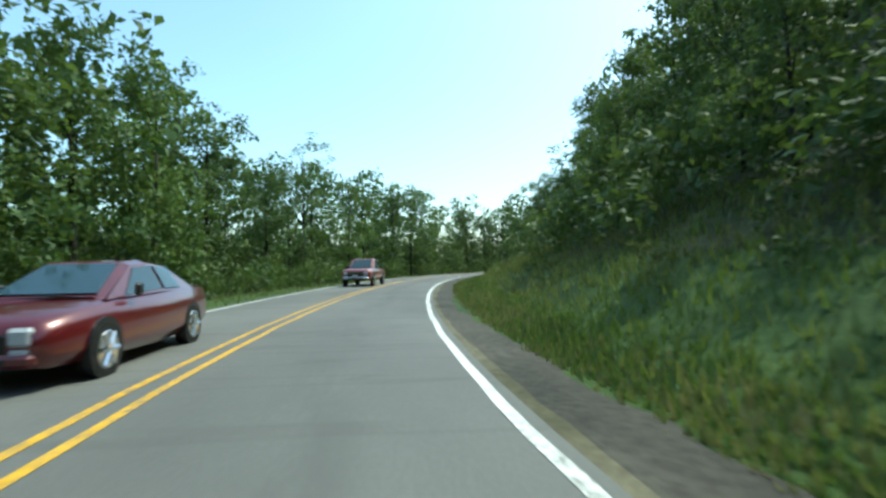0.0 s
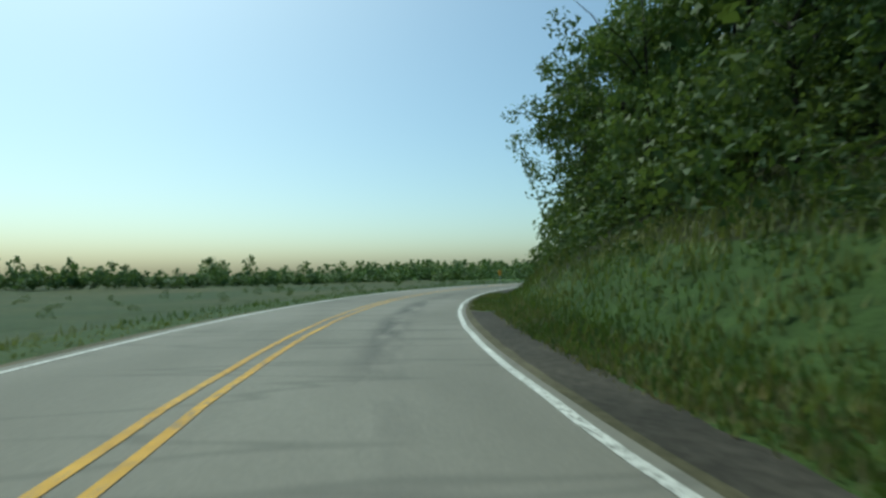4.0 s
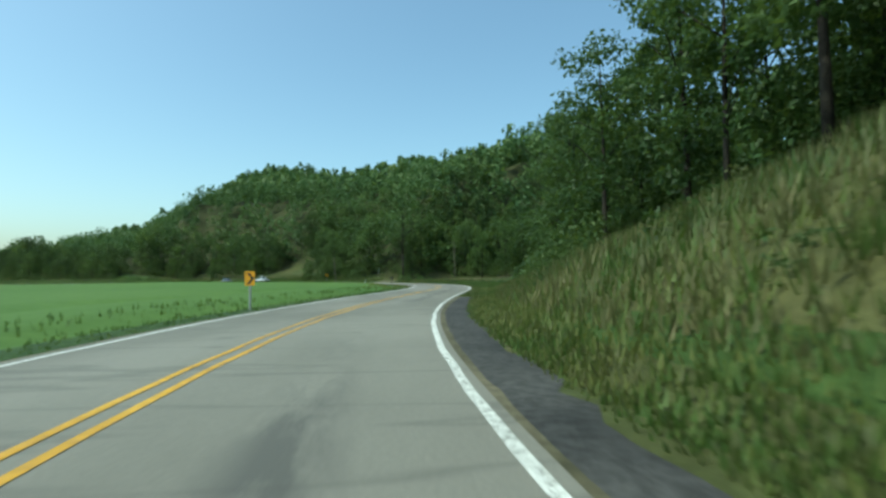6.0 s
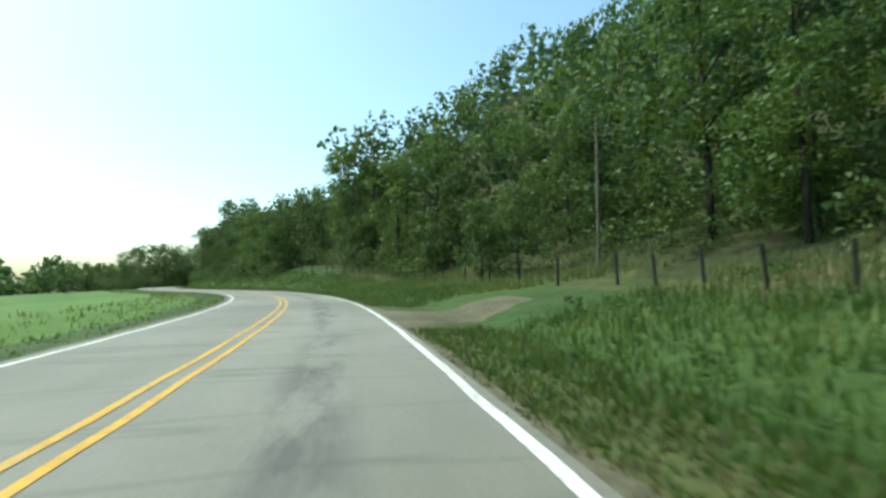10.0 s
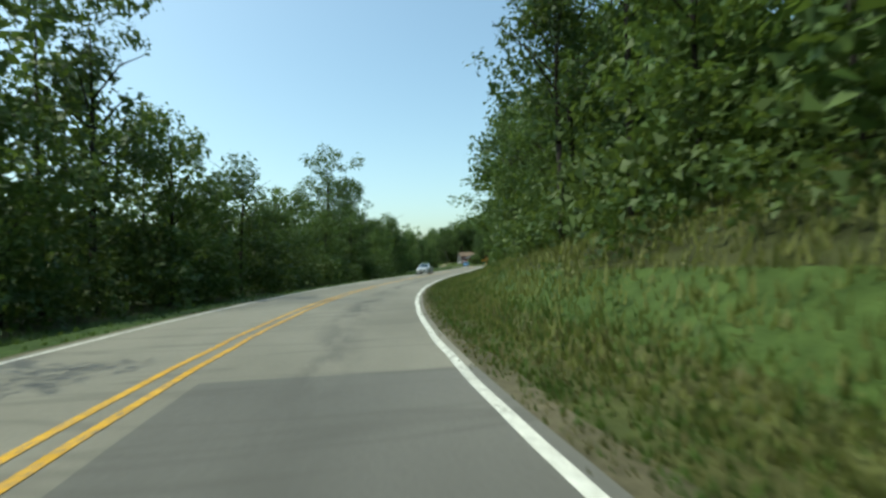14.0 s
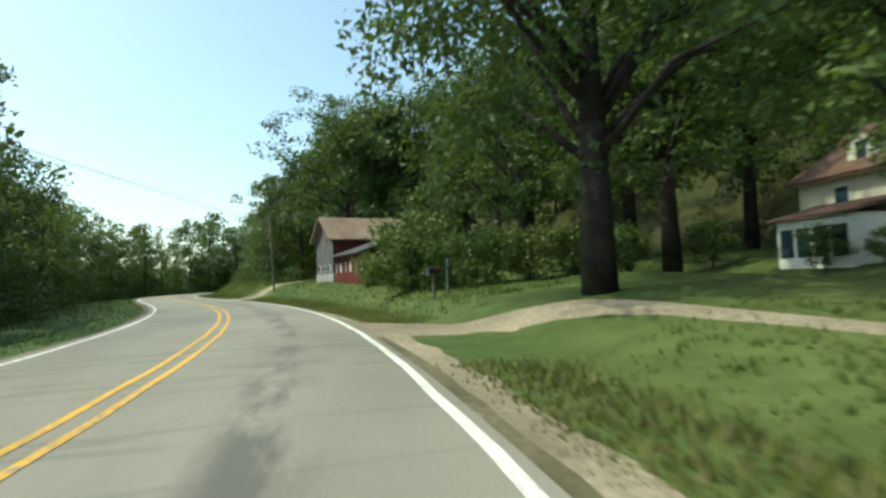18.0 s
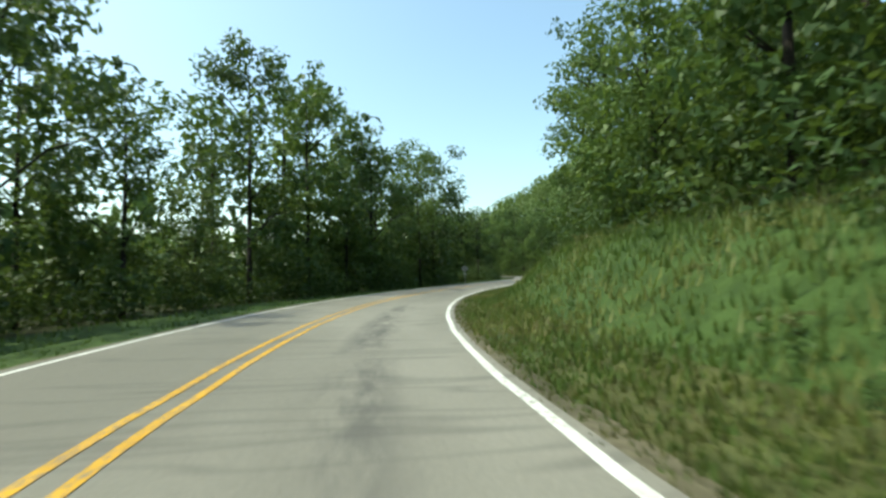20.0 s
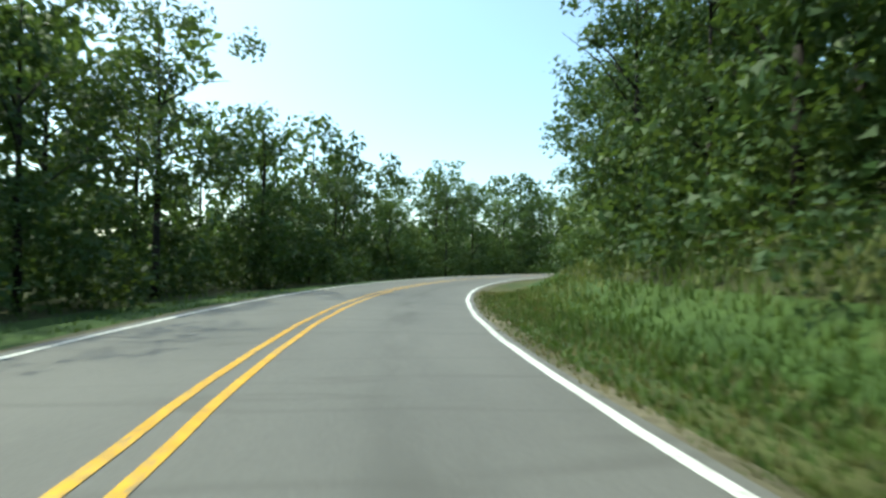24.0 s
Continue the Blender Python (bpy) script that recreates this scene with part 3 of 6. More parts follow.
# on to the horizon
far = np.array([[-300, -1160], [860, -1160], [860, 400], [-300, 400], [-3500, -4300], [4000, -4300], [4000, 3600], [-3500, 3600]], float)
vs.append(np.column_stack([far, [-2.0] * 4 + [-6.0] * 4]))
fs.append(np.array([[4, 5, 1, 0], [5, 6, 2, 1], [6, 7, 3, 2], [7, 4, 0, 3]]) + base)
zs.append(np.full(4, MARSH))
ground = new("ground", mesh_np("ground", np.concatenate(vs), np.concatenate(fs), GMATS, np.concatenate(zs), smooth=True))
tagged(ground, "green roadside land with grassy banks, a mown field and wooded hills", "ground", kind="structure")

# ---- road ----
def crown(S, O, x, y):
    return 0.02 - 0.004 * np.abs(O)


road_s = np.arange(-100, 1391, 2.0)
v, f, so = strip(road_s, np.array([-3.5, -1.9, -0.5, 0.5, 1.9, 3.8]), crown)
c = so[f].mean(1)
newer = ((c[:, 0] > 1117) | ((c[:, 0] > 640) & (c[:, 0] < 706) & (c[:, 1] > 0.5)) | (c[:, 0] < 170)).astype(int)
road = new("road", mesh_np("road", v, f, ["asphalt_old", "asphalt_new"], newer, so))
tagged(road, "two-lane country road of worn grey asphalt with tar stains", "road", kind="structure")
for name, o0, o1, mat, label in (("edge_line_right", 3.54, 3.67, "line_white", "worn white edge line painted on the road"),
                                 ("edge_line_left", -3.26, -3.13, "line_white", "worn white edge line painted on the road"),
                                 ("centre_line_right", 0.11, 0.225, "line_yellow", "yellow centre line painted on the road"),
                                 ("centre_line_left", -0.225, -0.11, "line_yellow", "yellow centre line painted on the road")):
    def jag(S, O, x, y):
        return crown(S, O, x, y) + 0.006
    v, f, so = strip(np.arange(-100, 1391, 1.0), np.array([o0, o1]), jag)
    wob = 0.018 * np.sin(so[:, 0] * 1.7) * np.sin(so[:, 0] * 0.37 + so[:, 1])
    a = np.interp(so[:, 0], _s, _th)
    v[:, 0] += wob * np.cos(a)
    v[:, 1] += wob * np.sin(a)
    tagged(new(name, mesh_np(name, v, f, [mat])), label, "road marking", kind="structure")


def shoulder(name, side, width, mat, s0, s1, label):
    """A ragged strip of broken stone beside the asphalt."""
    s = np.arange(s0, s1 + 0.1, 0.7)
    e = 3.76 if side > 0 else 3.46
    outer = e + width * (0.75 + 0.3 * np.sin(s * 0.21 + 1) * np.sin(s * 0.053) + 0.22 * rng.random(len(s)))
    rows = []
    for u in (0.0, 0.5, 1.0):
        o = side * (e + (outer - e) * u)
        x, y = road_xy(s, o)
        rows.append(np.stack([x, y, land(s, o, x, y) + 0.045 - 0.04 * u + (0 if u else -0.02)], 1))
    v = np.concatenate(rows)
    n = len(s)
    i = np.arange(n - 1)
    f = np.concatenate([np.stack([i + k * n, i + k * n + n, i + k * n + n + 1, i + k * n + 1], 1) for k in (0, 1)])
    tagged(new(name, mesh_np(name, v, f if side < 0 else f[:, ::-1], [mat])), label, "shoulder", kind="structure")


shoulder("shoulder_right", 1, 0.5, "soil", -100, 1390, "narrow shoulder of soil and broken stone")
shoulder("shoulder_left", -1, 0.45, "soil", -100, 1390, "narrow shoulder of soil and broken stone")
shoulder("gravel_verge_bend", 1, 1.35, "asphalt_broken", 222, 318, "dark crumbling asphalt shoulder on the bend")
shoulder("dark_verge_woods", 1, 1.15, "dark_soil", -100, 205, "wide shoulder of dark earth and broken stone")
shoulder("gravel_verge_field", 1, 0.55, "gravel", 326, 372, "pale gravel shoulder beside the field")
shoulder("gravel_verge_house", 1, 0.75, "gravel", 904, 930, "pale gravel shoulder at the mouth of the drive")
shoulder("gravel_verge_slope", 1, 1.2, "gravel", 1078, 1125, "pale gravel shoulder below the fence")


def driveway(name, s, o0, o1, w0, w1, bend, mat, label):
    """A gravel drive that leaves the road with a widened mouth."""
    o = np.linspace(o0, o1, 26)
    mid = s + bend * ((o - o0) / (o1 - o0)) ** 2
    half = w1 / 2 + (w0 - w1) / 2 * np.exp(-(o - o0) / 2.2)
    rows = []
    for u in np.linspace(-1, 1, 7):
        ss = mid + u * half * (1 + 0.08 * np.sin(o * 2.1 + u))
        x, y = road_xy(ss, o)
        g = land(ss, o, x, y)
        rows.append(np.stack([x, y, (np.maximum(g, -0.12) + 0.06) * (1 - u ** 4) + (g - 0.03) * u ** 4], 1))
    v = np.concatenate(rows)
    n = len(o)
    i = np.arange(n - 1)
    f = np.concatenate([np.stack([i + k * n, i + k * n + 1, i + k * n + n + 1, i + k * n + n], 1) for k in range(6)])
    tagged(new(name, mesh_np(name, v, f, [mat])), label, "driveway", kind="structure")


driveway("driveway_farm_lane", 416, 3.8, 52, 13, 4.0, -34, "gravel", "gravel lane with dark tyre tracks at its mouth")
driveway("driveway_field", 509, 3.8, 9.5, 10, 4.0, 2, "soil", "short earth and gravel field entrance beside the fence")
driveway("driveway_gate", 778, 3.8, 14, 7, 3.2, 7, "soil", "earth track leading to a red farm gate")
driveway("driveway_house", 920.8, 3.8, 10.5, 6.0, 2.4, -10, "gravel", "pale gravel drive to the house")
driveway("driveway_barn", 961.5, 3.8, 12, 7, 3.4, 3, "gravel", "gravel drive beyond the barn")

# ---- trees ----
def leaf_cards(centres, radii, per, size, flat=0.6, fine=False):
    """Small bent leaf sprays scattered round clump centres; returns vertices and triangles."""
    n = len(centres) * per
    c = np.repeat(centres, per, 0)
    r = np.repeat(radii, per)
    d = rng.normal(size=(n, 3))
    d /= np.linalg.norm(d, axis=1)[:, None]
    p = c + d * (r * rng.random(n) ** 0.45)[:, None] * np.array([1, 1, 0.75])
    # each spray faces outward and up, at random
    nrm = d * 0.7 + rng.normal(size=(n, 3)) * 0.6 + np.array([0, 0, flat])
    nrm /= np.linalg.norm(nrm, axis=1)[:, None]
    u = np.cross(nrm, rng.normal(size=(n, 3)))
    u /= np.linalg.norm(u, axis=1)[:, None]
    w = np.cross(nrm, u)
    k = (size * (0.6 + 0.8 * rng.random(n)))[:, None]
    if fine:  # single pointed leaves
        v = np.stack([p - u * k * 0.5 - w * k * 0.24, p + w * k * 0.42 - u * k * 0.1 + nrm * k * 0.1, p + u * k * 0.6 - nrm * k * 0.15], 1)
        return v.reshape(-1, 3), np.arange(n * 3).reshape(-1, 3)
    v = np.stack([p - u * k * 0.5, p + w * k * 0.33 + nrm * k * 0.1, p + u * k * 0.55 - nrm * k * 0.12, p - w * k * 0.33 + nrm * k * 0.1], 1)
    i = np.arange(n) * 4
    return v.reshape(-1, 3), np.stack([i, i + 1, i + 2, i + 3], 1)


def crown_clumps(h, low, rad, count, lobes=8):
    """Clump centres of an uneven crown: several lobes, with gaps between them."""
    lob = [(rng.uniform(-0.45, 0.45) * rad, rng.uniform(-0.45, 0.45) * rad, h * (low + 0.06 + (0.8 - low) * (k + rng.random()) / lobes), rad * rng.uniform(0.48, 0.8)) for k in range(lobes)]
    lob.append((0, 0, h * 0.86, rad * 0.5))
    out = []
    while len(out) < count:
        x, y, z, r = lob[rng.integers(len(lob))]
        d = rng.normal(size=3)
        d /= np.linalg.norm(d)
        q = np.array([x, y, z]) + d * np.array([r, r, r * 0.9]) * rng.uniform(0.55, 1.0)
        if h * low < q[2] < h * 1.02:
            out.append(q)
    return np.array(out)


def limb_mesh(h, rad, limbs, r0, low, tips):
    """A tapered trunk with limbs that reach into the crown."""
    bm = bmesh.new()
    bend = rng.uniform(-0.3, 0.3, 2)
    p = [Vector((0, 0, -0.6)), Vector((bend[0] * 0.3, bend[1] * 0.3, h * 0.3)), Vector((bend[0], bend[1], h * 0.62)), Vector((bend[0] * 0.5, bend[1] * 1.4, h * 0.93))]
    rr = [r0 * 1.25, r0 * 0.85, r0 * 0.5, r0 * 0.1]
    for a, b, ra, rb in zip(p, p[1:], rr, rr[1:]):
        tube(bm, a, b, ra, rb, 7)
    for i in range(limbs):
        t = rng.uniform(max(0.22, low), 0.75)
        q = Vector((bend[0] * t, bend[1] * t, h * t))
        a = rng.uniform(0, 6.28)
        e = q + Vector((math.cos(a), math.sin(a), rng.uniform(0.35, 1.0))) * rad * rng.uniform(0.55, 0.85)
        m = q.lerp(e, 0.5) + Vector((0, 0, 0.12 * rad))
        tube(bm, q, m, r0 * 0.36, r0 * 0.22, 5)
        tube(bm, m, e, r0 * 0.22, r0 * 0.06, 5)
        tips += [m.lerp(e, 0.4), m.lerp(e, 0.75), e]
    me = bpy.data.meshes.new("trunk")
    bm.to_mesh(me)
    bm.free()
    me.materials.append(MATS["bark"])
    me.shade_smooth()
    return me


def tree_kind(name, h, rad, low, clumps, per, size, leaf, limbs=7, r0=0.2, clump_r=0.9, fine=True):
    """One tree: its trunk and its crown, as meshes to share."""
    tips = []
    trunk = limb_mesh(h, rad, limbs, r0, low, tips)
    cs = crown_clumps(h, low, rad, clumps)
    if limbs > 15:  # leaves gathered along the long limbs
        cs = np.concatenate([cs, np.array([tuple(q) for q in tips]) + rng.normal(0, 0.35, (len(tips), 3))])
    v, f = leaf_cards(cs, np.full(len(cs), clump_r), int(per * 2.8) if fine else per, size * 0.6 if fine else size, fine=fine)
    return {"name": name, "trunk": trunk, "crown": mesh_np("crown", v, f, [leaf])}


KINDS = {
    "oak": tree_kind("oak_tree", 13.5, 4.5, 0.09, 92, 18, 0.5, "leaf_oak", r0=0.16, clump_r=1.0),
    "oak2": tree_kind("hickory_tree", 15.0, 4.7, 0.11, 96, 18, 0.5, "leaf_oak", r0=0.18, clump_r=1.0),
    "ash": tree_kind("ash_tree", 14.0, 4.0, 0.06, 90, 17, 0.48, "leaf_ash", r0=0.14),
    "maple": tree_kind("maple_tree", 11.0, 3.8, 0.05, 86, 17, 0.48, "leaf_ash", r0=0.12),
    "thin": tree_kind("locust_tree", 15.5, 4.2, 0.36, 46, 13, 0.4, "leaf_ash", limbs=14, r0=0.14, clump_r=0.8),
    "young": tree_kind("young_tree", 7.0, 2.5, 0.03, 50, 17, 0.42, "leaf_shrub", limbs=5, r0=0.07, clump_r=0.75),
    "big": tree_kind("shade_tree", 19.0, 7.6, 0.24, 170, 20, 0.55, "leaf_oak", limbs=18, r0=0.42, clump_r=1.2),
    "old": tree_kind("shade_tree", 17.0, 8.2, 0.22, 170, 17, 0.5, "leaf_oak", limbs=26, r0=0.46, clump_r=1.1),
    "locust": tree_kind("locust_tree", 17.5, 6.0, 0.3, 130, 15, 0.27, "leaf_ash", limbs=34, r0=0.3, clump_r=0.9),
    "shrub": tree_kind("garden_shrub", 2.6, 1.7, 0.02, 46, 15, 0.32, "leaf_shrub", limbs=4, r0=0.05, clump_r=0.55),
    # plainer trees that stand behind the others
    "back_oak": tree_kind("oak_tree", 14.0, 4.4, 0.03, 60, 16, 0.58, "leaf_oak", limbs=4, r0=0.15, clump_r=1.3, fine=False),
    "back_ash": tree_kind("ash_tree", 15.0, 4.2, 0.03, 60, 16, 0.58, "leaf_ash", limbs=4, r0=0.15, clump_r=1.3, fine=False),
    "back_hickory": tree_kind("hickory_tree", 15.5, 4.3, 0.03, 60, 16, 0.58, "leaf_oak", limbs=4, r0=0.15, clump_r=1.3, fine=False),
}


def pine_kind():
    """A pine: whorls of drooping boughs round a straight trunk."""
    cs = []
    for z in np.arange(1.2, 12.2, 0.75):
        r = 4.5 * (1 - z / 13.2) ** 0.8 * rng.uniform(0.8, 1.1) + 0.25
        for a in np.arange(0, 6.28, 0.75):
            for u in (0.4, 0.7, 0.97):
                b = a + rng.uniform(-0.3, 0.3)
                cs.append((math.cos(b) * r * u, math.sin(b) * r * u, z - 0.25 * u * r * 0.4 + rng.uniform(-0.2, 0.2)))
    cs = np.array(cs)
    v, f = leaf_cards(cs, np.full(len(cs), 0.6), 9, 0.34, 0.5)
    bm = bmesh.new()
    tube(bm, (0, 0, -0.5), (0, 0, 12.4), 0.2, 0.03, 8)
    me = bpy.data.meshes.new("trunk")
    bm.to_mesh(me)
    bm.free()
    me.materials.append(MATS["bark"])
    return {"name": "pine_tree", "trunk": me, "crown": mesh_np("crown", v, f, ["leaf_pine"])}


KINDS["pine"] = pine_kind()
LABELS = {"oak": "dark green oak with a dense uneven crown", "oak2": "tall dark green hickory in the roadside woods",
          "ash": "green ash with foliage down to the ground", "maple": "bright green maple at the edge of the woods",
          "thin": "tall thin tree with sparse leaves and bare limbs", "young": "young bushy tree in the undergrowth",
          "back_oak": "dark green oak deep in the woods", "back_ash": "green ash deep in the woods", "back_hickory": "tall hickory deep in the woods",
          "shrub": "rounded green garden shrub beside the drive", "locust": "tall locust with long dark limbs and feathery leaves", "old": "old shade tree with bare dark limbs and thin leaves", "big": "old spreading shade tree on the lawn", "pine": "dark green pine with drooping boughs"}


def plant(kind, s, off, scale=1.0, group="roadside trees", label="", sink=0.0):
    k = KINDS[kind]
    m = spot(s, off, rng.uniform(0, 360), -sink)
    root = empty(k["name"], m @ Matrix.Diagonal((scale * rng.uniform(0.9, 1.1), scale * rng.uniform(0.9, 1.1), scale, 1)))
    for nm in ("trunk", "crown"):
        ob = new(nm, k[nm])
        ob.parent = root
    tagged(root, label or LABELS[kind], "tree", group)
    return root


for side, a, b, o, rows in WOODS:
    for r in range(rows):
        step = (5.2 if side > 0 else 5.9) if r == 0 else 6.4
        for s in np.arange(a + 2 + r * 2.1, b - 1, step):
            s2 = s + rng.uniform(-1.5, 1.5)
            off = side * (o + 1.6 + r * 5.2 + rng.uniform(-0.9, 2.0))
            kind = rng.choice(["oak", "oak2", "ash", "maple", "young", "thin"], p=[.22, .2, .25, .19, .1, .04]) if r == 0 or (r == 1 and side > 0 and s < 205) else rng.choice(["back_oak", "back_ash", "back_hickory"])
            scale = rng.uniform(0.72, 1.08) if r == 0 else rng.uniform(0.85, 1.2)
            if side > 0 and s < 205:
                scale *= 0.62 if r == 0 else 1.0
            if side > 0 and -25 <= s < 112:
                scale *= 0.62 if s < 38 else 0.78 if s < 82 else 1.2
            if side < 0 and 738 <= s < 787:
                scale = rng.uniform(0.66, 0.8)
                kind = "maple" if r == 0 else kind
            if side < 0 and 787 <= s < 845:
                scale *= 1.5
            if side > 0 and 575 <= s < 640:
                scale *= 0.8
            if side > 0 and 541 <= s < 575:
                scale *= 1.3
            if side > 0 and 1168 <= s < 1185:
                scale *= 1.12
            if side < 0 and 1172 <= s < 1208:
                scale *= 1.25
            if side < 0 and 640 <= s < 682:
                scale *= 0.5
            if side > 0 and 1074 <= s < 1150:
                scale *= 1.25
            if side < 0 and 120 <= s < 190:
                scale *= 1.12
            if side > 0 and 736 <= s < 843:
                scale *= 1.1 if s < 780 else 1.85 if s < 807 else 0.85
            if side < 0 and 925 <= s < 1042:
                scale *= 1.08
            if side < 0 and 1042 <= s < 1086:
                scale *= 1.3
            plant(kind, s2, off, scale, "trees of the roadside woods")
# the dark wall of woods behind the farm lane, and the high edge of the woods inside the bend
for s in np.arange(402, 436, 4.2):
    for off in np.arange(33.5, 62, 5.2):
        plant(rng.choice(["oak", "ash"] if off < 35 else ["back_oak", "back_ash", "back_hickory"]), s + rng.uniform(-1.6, 1.6), off + rng.uniform(-1.4, 1.8), rng.uniform(0.7, 1.05),
              "trees behind the farm lane")
for s, off, scale in ((294, 14.2, 0.85), (299, 15.6, 0.95), (304, 14.8, 0.9), (309.5, 15.4, 1.0), (314, 17.0, 0.95)):
    plant(rng.choice(["oak", "ash", "oak2"]), s, off, scale, "trees of the roadside woods")


# ---- woods on the hills, undergrowth, grass ----
def scatter(name, v, f, places, mats, label, category):
    """One mesh of many turned and sized copies of a plant."""
    n, m = len(places), len(v)
    a = rng.uniform(0, 6.28, n)
    c, s = np.cos(a)[:, None], np.sin(a)[:, None]
    k, kz = places[:, 3:4], places[:, 4:5]
    x = (v[None, :, 0] * c - v[None, :, 1] * s) * k + places[:, 0:1]
    y = (v[None, :, 0] * s + v[None, :, 1] * c) * k + places[:, 1:2]
    z = v[None, :, 2] * kz + places[:, 2:3]
    vv = np.stack([x, y, z], 2).reshape(-1, 3)
    ff = (f[None] + (np.arange(n) * m)[:, None, None]).reshape(-1, f.shape[1])
    return tagged(new(name, mesh_np(name, vv, ff, mats)), label, category, kind="stuff")


far_v, far_f = leaf_cards(crown_clumps(11, 0.25, 4.6, 26), np.full(26, 1.5), 4, 1.5)
hill = []
for side, a, b, o, rows in WOODS:
    area_s = np.arange(a, b, 7.0 if side > 0 else 9.0)
    off, end = o + 3 + rows * 5.4, (290 if 340 < b < 600 else 190) if side > 0 else 62
    while off < end:
        for s in (area_s if off < 90 else area_s[::2]):
            hill.append((s + rng.uniform(-3, 3), side * (off + rng.uniform(-3, 3))))
        off += 7.0 if off < 90 else 10.5
for s in np.arange(846, 992, 4.2):  # the steep bluff behind the house
    for off in np.arange(44, 100, 4.6):
        hill.append((s + rng.uniform(-2, 2), off + rng.uniform(-2, 2)))
hill = np.array(hill)
x, y = road_xy(hill[:, 0], hill[:, 1])
s2, o2 = road_so(x, y)
ok = (np.abs(o2) > 20) & in_woods(s2, o2) & (np.abs(o2) > np.abs(hill[:, 1]) - 6)
x, y = x[ok], y[ok]
# wooded heights between the bends that the rows along the road leave bare
taken = set(zip((x // 9).astype(int), (y // 9).astype(int)))
gx, gy = [q.ravel() + rng.uniform(-2.5, 2.5, q.size) for q in np.meshgrid(np.arange(-60, 800, 8.0), np.arange(-420, 300, 8.0))]
s2, o2 = road_so(gx, gy)
ok = (o2 > np.where((s2 > 290) & (s2 < 378), 75, 25)) & (o2 < 200) & (in_woods(s2, o2) | (s2 < -60)) & np.array([q not in taken for q in zip((gx // 9).astype(int), (gy // 9).astype(int))])
x, y = np.concatenate([x, gx[ok]]), np.concatenate([y, gy[ok]])
s2, o2 = road_so(x, y)
big = np.where(np.abs(o2) > 90, 1.4, 1.0)
P = np.column_stack([x, y, land(s2, o2, x, y) - np.where(o2 < 0, 3.2, 0.8), big * rng.uniform(0.8, 1.25, len(x)), big * rng.uniform(0.8, 1.3, len(x))])
mid_v, mid_f = leaf_cards(crown_clumps(11, 0.12, 4.4, 30), np.full(30, 1.35), 6, 0.95)
# these crowns take the leaf colour that is lightened for haze
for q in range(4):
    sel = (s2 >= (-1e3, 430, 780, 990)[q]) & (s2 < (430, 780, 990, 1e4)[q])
    scatter("hillside_woods", mid_v, mid_f, P[sel & (o2 > 0) & (o2 < 66)], ["leaf_far_hazed"], "dense green deciduous woods at the foot of the hill", "woods")
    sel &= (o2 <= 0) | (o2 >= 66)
    scatter("hillside_woods", far_v, far_f, P[sel], ["leaf_far_hazed"], "dense green deciduous woods covering the hillside", "woods")

# far tree line beyond the marsh and the field
t = np.arange(150, 660, 1.5)
off = -(150 + 40 * np.sin(t * 0.02) + rng.uniform(-24, 36, len(t)))
x, y = road_xy(t, off)
s2, o2 = road_so(x, y)
ok = np.abs(o2) > 110
P = np.column_stack([x, y, np.full(len(x), -2.0), rng.uniform(0.6, 1.1, len(x)), rng.uniform(0.4, 0.95, len(x)) ** 1.2])[ok]
scatter("tree_line", far_v, far_f, P, ["leaf_far_hazed"], "distant line of trees beyond the flat fields", "woods")
y = np.arange(-84, 190, 0.75)
x = 238 + rng.uniform(0, 30, len(y)) + 0.12 * np.abs(y)
tall = np.where(rng.random(len(y)) < 0.1, 1.5, 1.0)
P = np.column_stack([x, y, np.full(len(y), -2.6), rng.uniform(0.4, 0.7, len(y)), rng.uniform(0.32, 0.5, len(y)) * tall])
scatter("marsh_thicket", far_v, far_f, P, ["leaf_far_hazed"], "low uneven thicket of trees beyond the marsh", "woods")

def bush_mesh(clumps, per, leaf, spread):
    """A rounded shrub of loose leaf clumps, about two metres high."""
    ang, up = rng.uniform(0, 6.28, clumps), np.linspace(0.02, 1, clumps)
    reach = 1.35 * np.sqrt(1 - 0.75 * up ** 2) * rng.uniform(0.5, 1.0, clumps)
    return leaf_cards(np.column_stack([np.cos(ang) * reach, np.sin(ang) * reach, 0.25 + 1.9 * up]), np.full(clumps, spread), per, leaf, fine=True)


bush_small, bush_large = bush_mesh(18, 13, 0.27, 0.66), bush_mesh(26, 13, 0.19, 0.6)
rows = []
for side, a, b, o, r in WOODS:
    for k, s in enumerate(np.arange(a, b, 2.6)):
        rows.append((s + rng.uniform(-1, 1), side * (o + rng.uniform(-1.3, 0.9)), rng.uniform(0.5, 1.1)))
        rows.append((s + rng.uniform(-1, 1), side * (o + rng.uniform(2, 9)), rng.uniform(0.9, 1.7)))
        if side > 0:
            rows.append((s + rng.uniform(-1.3, 1.3), o + rng.uniform(0.2, 3.0), rng.uniform(0.9, 1.6)))
        if side > 0 and k % 2:
            rows.append((s + rng.uniform(-1.3, 1.3), o + rng.uniform(4, 14), rng.uniform(1.4, 2.4)))
        if side < 0:
            rows.append((s + rng.uniform(-1.3, 1.3), side * (o + rng.uniform(-0.6, 2.2)), rng.uniform(0.8, 1.4)))
            rows.append((s + rng.uniform(-1, 1), side * (o + rng.uniform(1.5, 7)), rng.uniform(1.2, 2.2)))
            if k % 2:
                rows.append((s + rng.uniform(-1, 1), side * (o + rng.uniform(7, 15)), rng.uniform(1.8, 3.0)))
for s in np.arange(172, 300, 1.2):
    rows.append((s, -rng.uniform(22, 55), rng.uniform(0.25, 0.45)))
